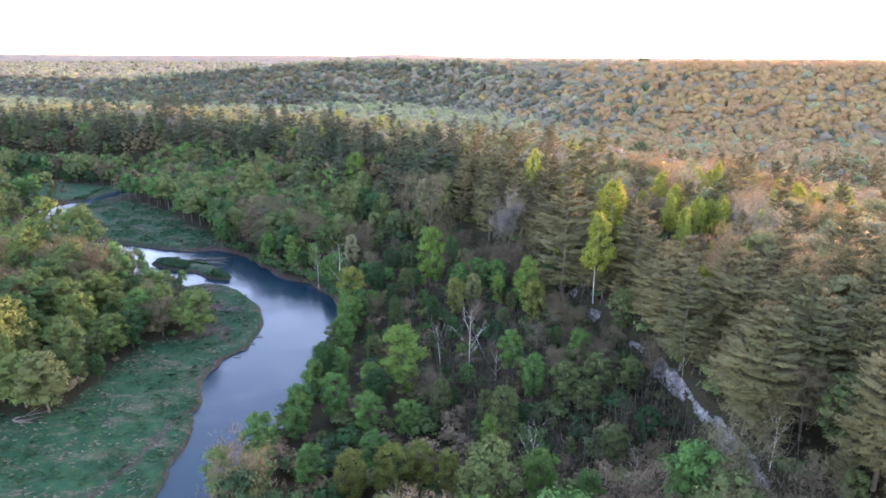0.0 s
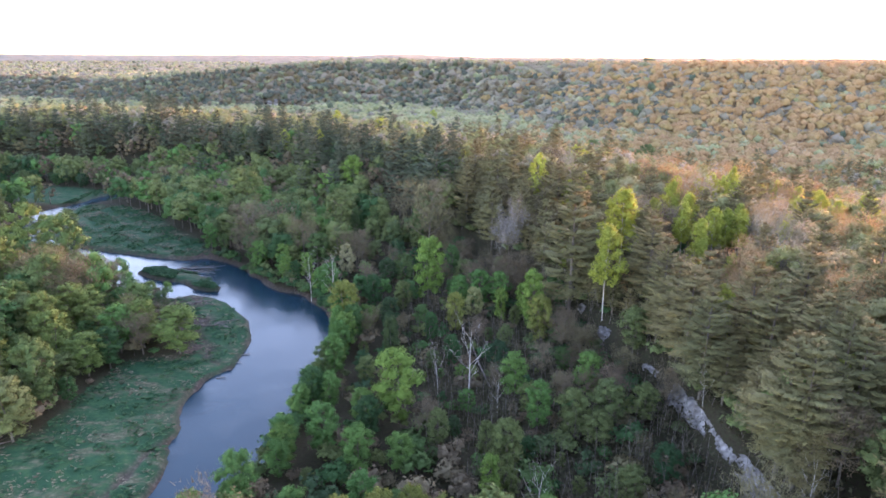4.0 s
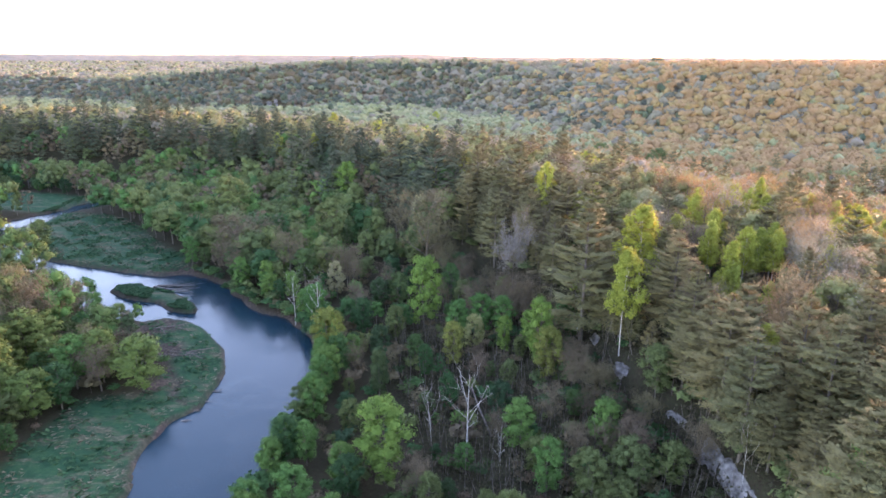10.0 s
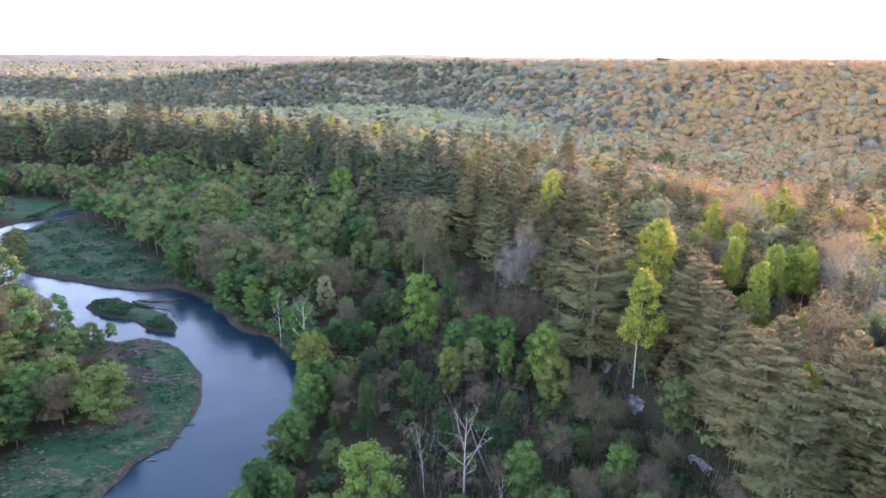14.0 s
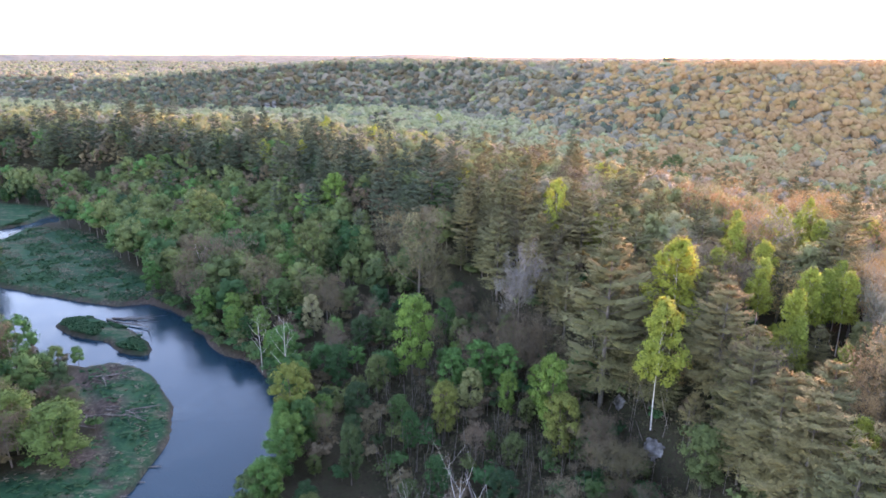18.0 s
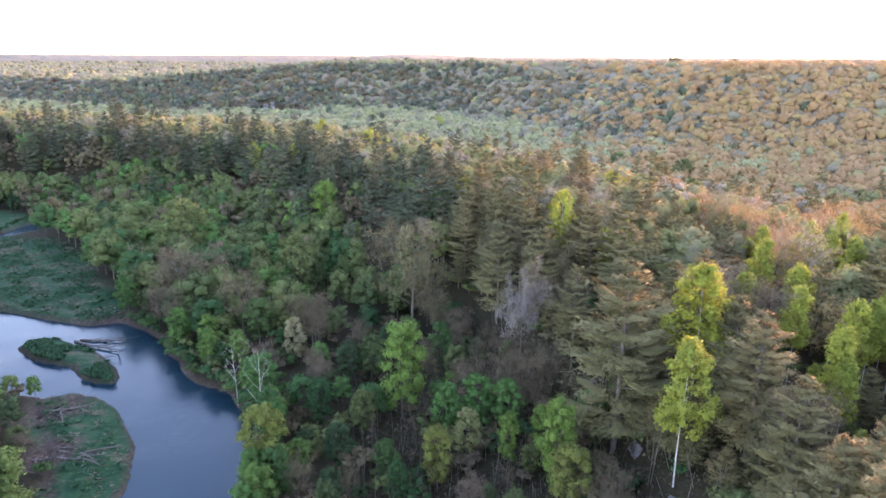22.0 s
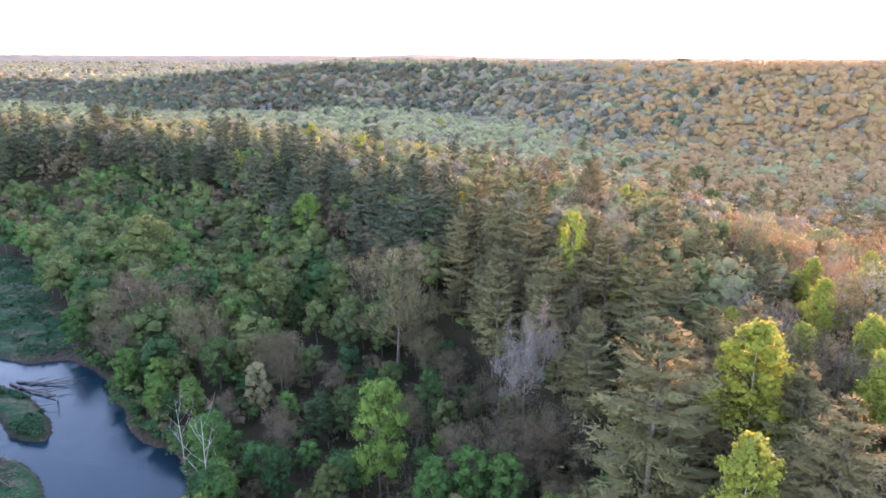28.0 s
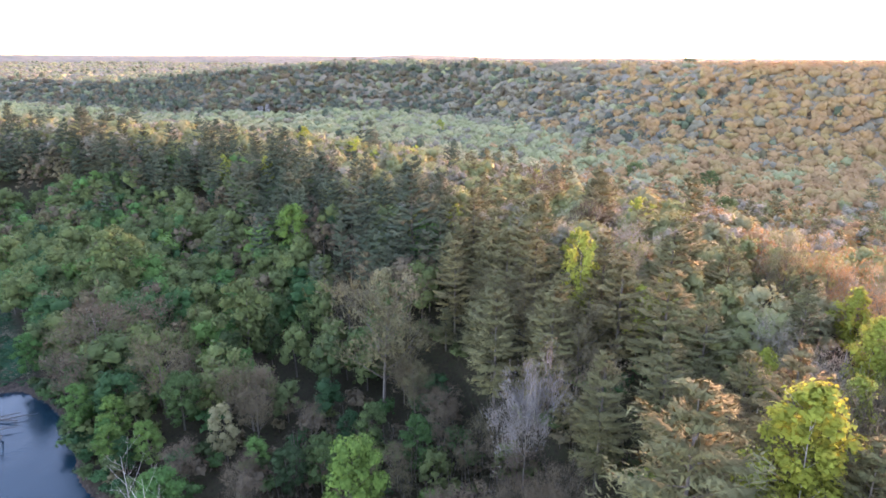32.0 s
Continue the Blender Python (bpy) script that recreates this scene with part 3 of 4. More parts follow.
stand("aspen_tree", [
    (43.2, 169.4, 26.3, 1),
    (52.2, 189, 29.5, 1.25),
    (36.4, 248.3, 27.6, 0.8),
    (67.6, 171.5, 19.8, 1),
    (69.4, 188.5, 19, 1),
    (74.8, 180.5, 19, 1),
    (85.2, 188, 18, 1),
    (-99.5, 411.5, 20, 1),
    (-74.3, 393, 20, 1),
    (-12.9, 751, 22, 1.3),
    (-75.6, 468.5, 20, 1.2),
    (37.7, 265.6, 20, 1),
    (67, 168.1, 16, 1.1),
    (79.2, 182.6, 18, 1.1),
    (82.5, 181.1, 18, 1.1),
    (73.2, 163.6, 12, 1),
    (95.4, 234.6, 19, 1.2),
    (99.9, 223.6, 18, 1.2),
], None, "aspen with glowing lime-yellow leaves on a pale stem")
stand("aspen_tree", [
    (60.6, 217.9, 15, 1),
    (59.4, 295.9, 20, 1.2),
    (82.6, 232.4, 18, 1.3),
], None, "aspen with glowing lime-yellow leaves on a pale stem")
stand("blossom_tree", [
    (21.8, 210.5, 27, .60),
], None, "tree in greyish white blossom below the pines")
stand("pine_tree", [
    (37.6, 186, 39.8, 1.15),
    (28, 260, 33.9, 1),
    (-3, 296, 34, 1),
    (73, 231, 21, 1),
    (50.7, 300, 25.6, 1),
    (-206, 481, 30, 1.2),
    (57.1, 99, 26, 1.1),
    (58.6, 143.5, 25, 1.1),
    (63.1, 131.5, 26, 1.1),
    (74.3, 133, 25, 1.1),
    (66.7, 102, 25, 1.1),
    (54.8, 158, 24, 1),
    (43.5, 213.5, 25, 0.9),
    (34, 213.5, 25, 0.9),
    (-216.6, 526, 27, 1),
    (-228.9, 522.5, 26, 1),
    (-74, 424.5, 25, 1),
    (-43.4, 367, 24, 1),
    (-4.2, 328, 26, 1),
    (4.3, 312.5, 25, 1),
], None, "tall white pine with layered grey-green boughs")
stand("pine_tree", [
    (14.4, 292.5, 24, 0.9),
    (101.1, 589, 25, 1),
    (55.5, 172.1, 26, 1.2),
    (17.1, 304.6, 24, 0.9),
    (4.5, 308.6, 25, 0.9),
    (54.5, 320.6, 25, 1.1),
    (18.1, 246.1, 24, 1),
    (30.9, 240.1, 24, 1),
    (42.2, 239.1, 25, 1.1),
    (59.8, 254.1, 24, 1.1),
    (-16.1, 297.1, 22, 1),
    (-55.4, 344.1, 24, 1),
    (-75.1, 385.1, 24, 1),
    (53.3, 145.6, 23, 1.1),
    (48.1, 229.9, 25, 1.2),
    (21.9, 263.9, 25, 1),
    (18.3, 238.4, 25, 1),
    (5.4, 289.4, 23, 1),
    (-7.4, 331.4, 24, 0.9),
    (51.1, 310.4, 25, 1.1),
], None, "tall white pine with layered grey-green boughs")
stand("pine_tree", [
    (53.4, 224.9, 22, 1),
    (53.6, 138, 25, 1.2),
    (53.2, 127.5, 24, 1.1),
    (55.8, 102, 25, 1.2),
], None, "tall white pine with layered grey-green boughs")
stand("broadleaf_tree", [
    (-4.4, 204.5, 23.3, .74),
    (-9, 135.5, 17.7, 1),
    (-44.7, 326, 22.9, 0.8),
], M_VIVID, "vivid light green broadleaf tree standing out of the wood")
stand("broadleaf_tree", [
    (-28, 180.5, 17.6, 0.85),
], M_YELLOWISH, "yellow-green bankside tree with a narrow tall crown")
stand("dead_tree", [
    (15.9, 98.5, 15.1, 0.8),
    (-34.3, 199.8, 19.9, 0.8),
    (-81.5, 270.5, 16.3, 0.7),
    (6.7, 144, 20, 1),
    (-0.5, 146.5, 15, 0.6),
    (13, 138, 11, 0.7),
    (56.3, 93, 12, 1),
    (33.9, 94.5, 11, 1),
    (-44.2, 212, 16, 0.9),
    (52.3, 123.5, 14, 0.5),
], None, "leafless dead tree with bleached forked branches")
stand("broadleaf_tree", [
    (-43.2, 270.5, 24.6, 1),
    (-94, 302, 27.4, 1.2),
    (-157.8, 413, 18, 1.2),
    (-110.1, 380, 18, 1),
    (-84.5, 357, 17, 1.2),
    (-48.8, 310, 16, 1),
    (-165.8, 282, 14, 1.2),
    (-212.5, 305.5, 12, 1.1),
    (-136.8, 189, 10, 1.2),
    (-147.1, 231.5, 11, 1.2),
    (-92.2, 152, 9, 1.2),
    (-97.1, 147.5, 8, 1.2),
    (66.9, 92, 15, 1),
    (-52, 308.1, 15, 1),
], M_OLIVE, "olive-green broadleaf tree in young leaf with a domed crown")
stand("broadleaf_tree", [
    (-94.8, 361.1, 17, 1.2),
    (-115.6, 355.1, 17, 1),
    (-167, 410.1, 18, 1.2),
    (152, 488.6, 20, 1.2),
    (117.3, 522.1, 19, 1.2),
    (47.6, 155.1, 13, 1),
    (-54.9, 304.9, 14, 0.9),
    (-174.6, 405.4, 17, 1.3),
    (141.2, 469.4, 19, 1.1),
    (120.5, 383.9, 19, 1),
], M_OLIVE, "olive-green broadleaf tree in young leaf with a domed crown")
stand("budding_tree", [
    (-5.4, 247, 31, 1.2),
    (-86, 191, 7, 1.4),
    (-79.7, 188.5, 6, 1.4),
    (63.3, 97.5, 15, 1.2),
    (-8.5, 275.1, 20, 1.2),
    (1.9, 242.6, 14, 1),
    (-18.4, 278.1, 18, 1),
    (78.8, 250.6, 20, 1),
    (67.8, 194.6, 17, 1.2),
    (-32.5, 240.4, 14, 1.3),
    (70.6, 205.4, 13, 1.2),
    (38.2, 339.9, 20, 1.2),
    (44.9, 292.4, 19, 1.2),
], None, "budding hardwood with bare pinkish grey twigs")
stand("broadleaf_tree", [
    (-219.9, 331.5, 14, 1),
    (-116.1, 187, 9, 1.2),
    (-103.5, 192, 9, 1.2),
    (-115.5, 165.5, 8, 1.2),
    (-99, 174, 8, 1.2),
    (-160.7, 425.6, 17, 1),
], M_GREEN, "fresh green broadleaf tree with a rounded billowing crown")
stand("broadleaf_tree", [
    (-47.3, 240.1, 14, 1.1),
    (-65.9, 244.6, 11, 1.3),
    (-92.2, 274.1, 13, 1.5),
    (-7.3, 271.9, 20, 1),
    (-109.3, 299.9, 12, 1),
    (-87, 275.9, 11, 1.3),
    (-45.2, 261.9, 13, 1),
], M_GREEN, "fresh green broadleaf tree with a rounded billowing crown")
stand("broadleaf_tree", [
    (-23.7, 124.1, 12, 1), (-30.9, 116.8, 8, 1.1), (-15.6, 117.4, 11, 1), (-7.4, 117.4, 9, 1.1), (-26.6, 155.3, 13, .7), (-25.2, 141, 10, .9), (-34.2, 99.5, 9, 1.2), (-24.4, 99.8, 10, 1),
    (20.6, 129.1, 13, .75), (17.2, 93.8, 13, .9), (25.2, 91.8, 10, .9), (-13.1, 104.4, 10, 1), (-29, 175.8, 12, .7), (-26.7, 166, 12, .8), (-27.2, 157.8, 10, 1),
    (5.7, 197.1, 13, .9), (12, 198, 14, .9), (18.3, 196.3, 13, .9), (-58.3, 233.7, 12, .9), (-48.4, 227.4, 11, .9), (-46.6, 266, 14, .8), (-56.9, 249.6, 10, .9), (-37.9, 252.7, 13, .7),
], M_BRIGHT, "bright fresh green broadleaf tree with a loose leafy crown")
stand("broadleaf_tree", [
    (-16, 95.2, 12, .8), (-9.1, 95.4, 13, .8), (-3.8, 97.7, 12, .8), (1.3, 96.7, 11, .8), (4.1, 179.7, 14, .7), (26.5, 170.3, 15, .8),
], M_YELLOWISH, "yellow-green young tree with a narrow upright crown")
stand("broadleaf_tree", [
    (9.2, 106.1, 12, .6), (17.5, 185.9, 12, .6), (24.7, 187.3, 12, .8), (25.5, 176, 20, .6),
], M_VIVID, "vivid light green broadleaf tree standing out of the wood")
stand("broadleaf_tree", [
    (27.5, 127.6, 11, 1.1), (35.4, 129, 11, 1.2), (43, 129.6, 9, 1.1), (31.7, 122.9, 8, 1.3), (39.3, 89.1, 9, .9), (9.4, 121, 9, .8), (-.3, 124.1, 10, .8), (-12.2, 197.2, 11, .9),
    (-52.8, 259.1, 14, .6), (-104.2, 292.2, 14, .9), (-83.9, 265.7, 15, 1), (20.3, 222.2, 9, 1),
], M_OLIVE, "olive-green broadleaf tree in young leaf with a domed crown")
stand("broadleaf_tree", [
    (-13.5, 170.4, 12, .6), (-21.8, 200.7, 12, .8), (-15.4, 186.2, 10, 1), (-13.3, 165.2, 13, .6), (-2.8, 174.7, 10, .7), (3.1, 160.1, 10, .8), (-13.6, 221.6, 12, 1), (-19, 219.5, 11, 1),
    (-5.9, 229.8, 13, .8), (-10.4, 231, 11, .8), (3.3, 225.2, 13, .8), (-29.4, 271, 16, .5), (-37.8, 271.8, 14, .7),
], M_GREEN, "fresh green broadleaf tree with a rounded billowing crown")
stand("broadleaf_tree", [
    (9.6, 188.1, 12, .8), (-34.2, 229.7, 13, .8), (-50.2, 290.9, 17, .6), (-7.8, 271.4, 23, .55),
], M_PALE, "pale yellow-green broadleaf tree just coming into leaf, its tone lifted for haze")
stand("budding_tree", [
    (17.5, 204, 15, .9), (23.5, 202, 16, .9), (20.5, 198.5, 12, 1), (28, 206, 15, 1), (-37.4, 240.5, 14, 1), (-31.7, 240.7, 14, 1), (10.2, 171.8, 9, 1), (-20.4, 175.3, 10, 1), (36, 225.2, 15, 1.2), (-81.4, 253, 12, 1), (-29.6, 234.8, 12, 1), (-18.4, 234, 11, 1),
], None, "budding hardwood with bare pinkish grey twigs")
# tall willows and cottonwoods behind the meadow
stand("broadleaf_tree", [
    (-92, 141, 18, .85), (-99, 160, 17, .9), (-97, 177, 11, 1), (-118, 190, 22, .85), (-136, 230, 24, 1), (-163, 252, 26, 1), (-125, 205, 17, .9), (-109, 172, 17, .9), (-112, 150, 19, .9), (-104, 133, 18, .9),
    (-131, 167, 21, .9), (-141, 203, 23, .9), (-121, 178, 18, 1), (-150, 222, 22, 1), (-155, 190, 22, 1), (-136, 145, 20, 1),
], M_WILLOW, "tall olive-yellow willow with a feathery upswept crown beside the meadow")


marked = [(x, y) for x, y, c in planted if y < 240]

# keep the rock faces clear of trees
for x, y in ((49, 100), (47, 108), (45, 118), (44, 128), (45, 138), (41, 150), (36, 164)):
    planted.append((x, y, 3.2))

for i in range(22):
    x, y = -288 + i * 3.6 + rng.normal(0, 2), 404 + rng.normal(0, 5) - i * .25
    if water_depth(np.array([x]), np.array([y]))[0] < -2:
        plant("broadleaf_tree", x, y, rng.uniform(6, 9.5), 1.5, mat=M_GREEN, label="low dark green willow thicket by the far bend")
        planted.append((x, y, 2.0))

# young pines and bushes leaning over the cliff's edge
edge = [(53.5, 92), (52, 113), (51, 136), (46, 158), (42, 168), (38, 185), (37, 208), (22, 230), (13, 248), (-4, 272)]
for a, b in zip(edge[:-1], edge[1:]):
    ln = math.hypot(b[0] - a[0], b[1] - a[1])
    for k in range(int(ln / 4.2)):
        t = (k + rng.uniform(.1, .9)) * 4.2 / ln
        x, y = a[0] + (b[0] - a[0]) * t + rng.uniform(3.0, 5.5), a[1] + (b[1] - a[1]) * t + 1.0
        if any((x - u) ** 2 + (y - v) ** 2 < 4 for u, v, c in planted):
            continue
        if rng.uniform() < .6:
            plant("pine_tree", x, y, rng.uniform(9, 17), 1.15)
        else:
            plant("shrub", x, y, rng.uniform(3, 5), 1.3, mat=M_OLIVE)
        planted.append((x, y, 1.2))

for i in range(64):
    t = i / 63 * (len(edge) - 3) + 2
    k = min(int(t), len(edge) - 2)
    a, b = edge[k], edge[k + 1]
    q = t - k
    off = rng.uniform(4.5, 13)
    x, y = a[0] + (b[0] - a[0]) * q - off, a[1] + (b[1] - a[1]) * q - .3 * off
    if any((x - u) ** 2 + (y - v) ** 2 < 3 for u, v, c in planted):
        continue
    if i % 3:
        plant("budding_tree", x, y, rng.uniform(6, 11), 1.2)
    else:
        plant("shrub", x, y, rng.uniform(3, 5), 1.3, mat=M_GREEN)
    planted.append((x, y, 1.0))

# trees standing by the water on the meadow's edge
for kind, x, y, h, wide, mat in (("broadleaf_tree", -125.8, 202.8, 11.0, 1.1, M_OLIVE), ("budding_tree", -120.5, 208.6, 13.0, 1.2, None), ("broadleaf_tree", -106.8, 208.8, 10.5, 1.2, M_BRIGHT), ("broadleaf_tree", -91.4, 194.4, 6.0, 1.5, M_BRIGHT), ("broadleaf_tree", -82.8, 191.1, 5.5, 1.5, M_OLIVE)):
    plant(kind, x, y, h, wide, mat=mat)
    planted.append((x, y, 1.5))

# overhanging thicket along the wooded bank
bank_line = [p for p in RIVER[6:22 * 4] if p[1] > 70]
walked = 0.0
for a, b in zip(bank_line[:-1], bank_line[1:]):
    ln = math.hypot(b[0] - a[0], b[1] - a[1])
    nxy = ((b[1] - a[1]) / ln, -(b[0] - a[0]) / ln)
    while walked < ln and a[1] < 300:
        t = walked / ln
        tall = rng.uniform() < .4
        off = rng.uniform(3.2, 6.0) if tall else rng.uniform(.4, 2.6)
        x, y = a[0] + (b[0] - a[0]) * t + nxy[0] * off, a[1] + (b[1] - a[1]) * t + nxy[1] * off
        far = max(inside(np.array([x]), np.array([y]), FAR_MEADOW)[0], -50)
        if far < -1 and x > -100 and water_depth(np.array([x]), np.array([y]))[0] < -.1:
            if tall:
                plant("broadleaf_tree", x, y, rng.uniform(8, 13), .95, mat=M_BRIGHT if rng.uniform() < .65 else None)
            else:
                plant("shrub", x, y, rng.uniform(2.5, 4.5), 1.2)
            planted.append((x, y, 1.0))
        walked += rng.uniform(1.7, 2.9)
    walked -= ln


def scatter(y0, y1, step, seed):
    """Jittered rows of spots inside the valley's wedge, off the water."""
    r = np.random.default_rng(seed)
    ys = np.arange(y0, y1, step)
    pts = []
    for j, yy in enumerate(ys):
        half = .74 * yy + 14
        xs = np.arange(-half, half + 16, step) + (j % 2) * step / 2
        pts.append(np.stack([xs, np.full(xs.shape, yy)], 1))
    p = np.concatenate(pts)
    p = p + r.uniform(-.42, .42, p.shape) * step
    return p, r


def zone_kind(x, y, d, f, r):
    """Which plant grows there: d metres up the cliff line, f up the far hill."""
    u = r.uniform()
    if f > -60 or d > 105:
        return "budding_tree" if u < .62 else "broadleaf_tree" if u < .93 else "pine_tree"
    if d > 1:
        if y < 125:
            return "pine_tree" if u < .60 else "broadleaf_tree" if u < .78 else "budding_tree" if u < .92 else "aspen_tree"
        if y > 330 and d < 36:
            return "pine_tree" if u < .42 else "budding_tree" if u < .70 else "broadleaf_tree"
        if d > 34 and y > 235:
            return "pine_tree" if u < .07 else "aspen_tree" if u < .12 and x > -45 else "budding_tree" if u < .42 else "broadleaf_tree"
        if d > 24 and x > 40:
            return "pine_tree" if u < .16 else "aspen_tree" if u < .46 else "budding_tree" if u < .68 else "broadleaf_tree"
        return "pine_tree" if u < .60 else "budding_tree" if u < .84 else "aspen_tree" if u < .90 else "broadleaf_tree"
    if d > -28 and y > 245:
        return "broadleaf_tree" if u < .76 else "budding_tree" if u < .95 else "pine_tree"
    if d > -28:
        return "budding_tree" if u < .5 else "broadleaf_tree" if u < .9 else "dead_tree" if u < .95 else "pine_tree"
    if y < 120 or y > 240:
        u *= .82
    return "broadleaf_tree" if u < .72 else "budding_tree" if u < .96 else "dead_tree"


HEIGHTS = {"broadleaf_tree": (13, 21), "aspen_tree": (15, 22), "budding_tree": (14, 21), "pine_tree": (19, 27), "dead_tree": (12, 18), "shrub": (2.5, 5), "blossom_tree": (14, 16)}


def stuff_object(name, label, items, mat, bark):
    """Many far plants in one mesh each for leaves and for wood: items are (kind, x, y, z, h)."""
    vs, fs, ns, tint, wv, wf, o, wo = [], [], [], [], [], [], 0, 0
    for kind, x, y, z, h in items:
        forms = FINER[kind] if y < 330 and kind in FINER else MIDS[kind]
        wood, leaves = forms[int(rng.integers(len(forms)))]
        s, w, t = h / KINDS[kind]["h"], rng.uniform(0, 6.28), rng.uniform()
        s2 = s * rng.uniform(.85, 1.2)
        c, q = math.cos(w) * s2, math.sin(w) * s2
        m = np.array([[c, -q, 0], [q, c, 0], [0, 0, s]])
        if leaves is not None:
            v = leaves[0] @ m.T + [x, y, z]
            vs.append(v), fs.append(leaves[1] + o), tint.append(np.full(len(v), t))
            ns.append(leaves[2] @ np.array([[math.cos(w), -math.sin(w), 0], [math.sin(w), math.cos(w), 0], [0, 0, 1]]).T)
            o += len(v)
        if (y < 420 and kind != "pine_tree") or leaves is None:
            stem = wood[0] if leaves is not None else join(wood)
            v = stem[0] @ m.T + [x, y, z]
            wv.append(v), wf.append(stem[1] + wo)
            wo += len(v)
    top = new(name)
    if vs:
        mesh_object("crown", np.concatenate(vs), np.concatenate(fs), mat, top, attrs={"tint": np.concatenate(tint)}, normals=np.concatenate(ns))
    if wv:
        mesh_object("trunk", np.concatenate(wv), np.concatenate(wf), bark, top)
    tagged(top, label, "woods", kind="stuff")
    return top


far_items = {}
counts = {}
LIMIT = {"broadleaf_tree": 165, "budding_tree": 230, "pine_tree": 260, "aspen_tree": 150, "dead_tree": 60}
for y0, y1, step, seed in ((64, 268, 6.6, 1), (268, 425, 6.8, 2), (425, 560, 7.2, 3)):
    p, r = scatter(y0, y1, step, seed)
    dd, ff, wdp = line_side(p[:, 0], p[:, 1], CLIFF), line_side(p[:, 0], p[:, 1], FAR_HILL), water_depth(p[:, 0], p[:, 1])
    mm = np.maximum.reduce([inside(p[:, 0], p[:, 1], q) for q in (MEADOW, FAR_MEADOW, BACK_MEADOW, ISLET)])
    zz = ground(p[:, 0], p[:, 1])
    order = np.argsort(p[:, 1])
    for i in order:
        x, y = map(float, p[i])
        if y > 425 and (x > 90 or dd[i] > 90 or dd[i] < -70):
            continue
        if wdp[i] > -1.6 or mm[i] > -.5 or abs(dd[i] + .3) < 1.8:
            continue
        if any((x - a) ** 2 + (y - b) ** 2 < (c + 1.6) ** 2 for a, b, c in planted):
            continue
        kind = zone_kind(x, y, dd[i], ff[i], r)
        lo, hi = HEIGHTS[kind]
        h = r.uniform(lo, hi)
        if wdp[i] > -9 and kind != "pine_tree":
            h *= .72
        mat = None
        if dd[i] < -25 and x > -50 and r.uniform() < .12:
            continue
        if any(0 < b - y < 15 and abs(x - a * y / b) < 3.6 for a, b in marked):
            h *= .55
        if x < -64 and y < 220:
            kind = "broadleaf_tree" if y < 165 else kind
            h *= 1.0 if x < -104 else .7
            if kind == "broadleaf_tree":
                mat = M_WILLOW if r.uniform() < .55 else M_BRIGHT if r.uniform() < .4 else None
        thin = -40 < x < 48 and 85 < y < 168 and dd[i] < -1
        if thin:
            if r.uniform() < .40:
                continue
            h *= r.uniform(.40, .62)
        elif 150 < y < 300 and x > -62 and dd[i] < -1:
            if r.uniform() < (.5 if y < 240 else .28):
                continue
            h *= r.uniform(.55, .85) if y < 240 else r.uniform(.62, 1)
        counts[kind] = counts.get(kind, 0) + 1
        side = x < -64 and y < 220 and kind == "broadleaf_tree"
        mat = mat if side else None if kind != "broadleaf_tree" else M_OLIVE if r.uniform() < (.30 if y < 240 else .6) else M_BRIGHT if r.uniform() < .30 else None
        # Left-hand pines: shade is in the needle colour.
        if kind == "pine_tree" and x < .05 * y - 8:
            mat = M_SHADEPINE
        # Behind the ridge and far right: tones paled for haze and sun.
        if dd[i] > 24 and (y > 225 or x > 40):
            mat = {"broadleaf_tree": M_PALE, "budding_tree": M_PALEBUD}.get(kind, mat)
        # Further right, more budding crowns take the colour that carries the sun glow.
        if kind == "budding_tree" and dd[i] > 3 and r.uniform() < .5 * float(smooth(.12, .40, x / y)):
            mat = M_GLOWBUD
        if y < 268 and counts[kind] <= LIMIT[kind]:
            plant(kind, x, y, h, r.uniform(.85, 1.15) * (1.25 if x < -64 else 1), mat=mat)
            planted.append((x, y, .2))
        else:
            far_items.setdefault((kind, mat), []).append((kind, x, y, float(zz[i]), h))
# low growth in the gaps
shrubs = 0
p, r = scatter(72, 250, 6.2, 5)
dd, wdp = line_side(p[:, 0], p[:, 1], CLIFF), water_depth(p[:, 0], p[:, 1])
mm = np.maximum.reduce([inside(p[:, 0], p[:, 1], q) for q in (MEADOW, FAR_MEADOW, ISLET)])
for i in range(len(p)):
    x, y = map(float, p[i])
    if wdp[i] < -1 and mm[i] < -.3 and dd[i] < 45 and x < .5 * y + 20 and x > -.62 * y - 10 and abs(dd[i]) > 2:
        if not any((x - a) ** 2 + (y - b) ** 2 < 3.2 for a, b, c in planted):
            tone = [None, M_OLIVE, M_BUD][int(r.integers(3))]
            hs, ws = r.uniform(2.2, 5.5), r.uniform(.9, 1.4)
            shrubs += 1
            if shrubs <= 130:
                plant("shrub", x, y, hs, ws, mat=tone)
            else:
                far_items.setdefault(("shrub", tone), []).append(("shrub", x, y, float(ground(np.array([x]), np.array([y]))[0]), hs))

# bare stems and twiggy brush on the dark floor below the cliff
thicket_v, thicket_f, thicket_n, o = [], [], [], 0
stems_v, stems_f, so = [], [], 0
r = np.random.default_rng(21)
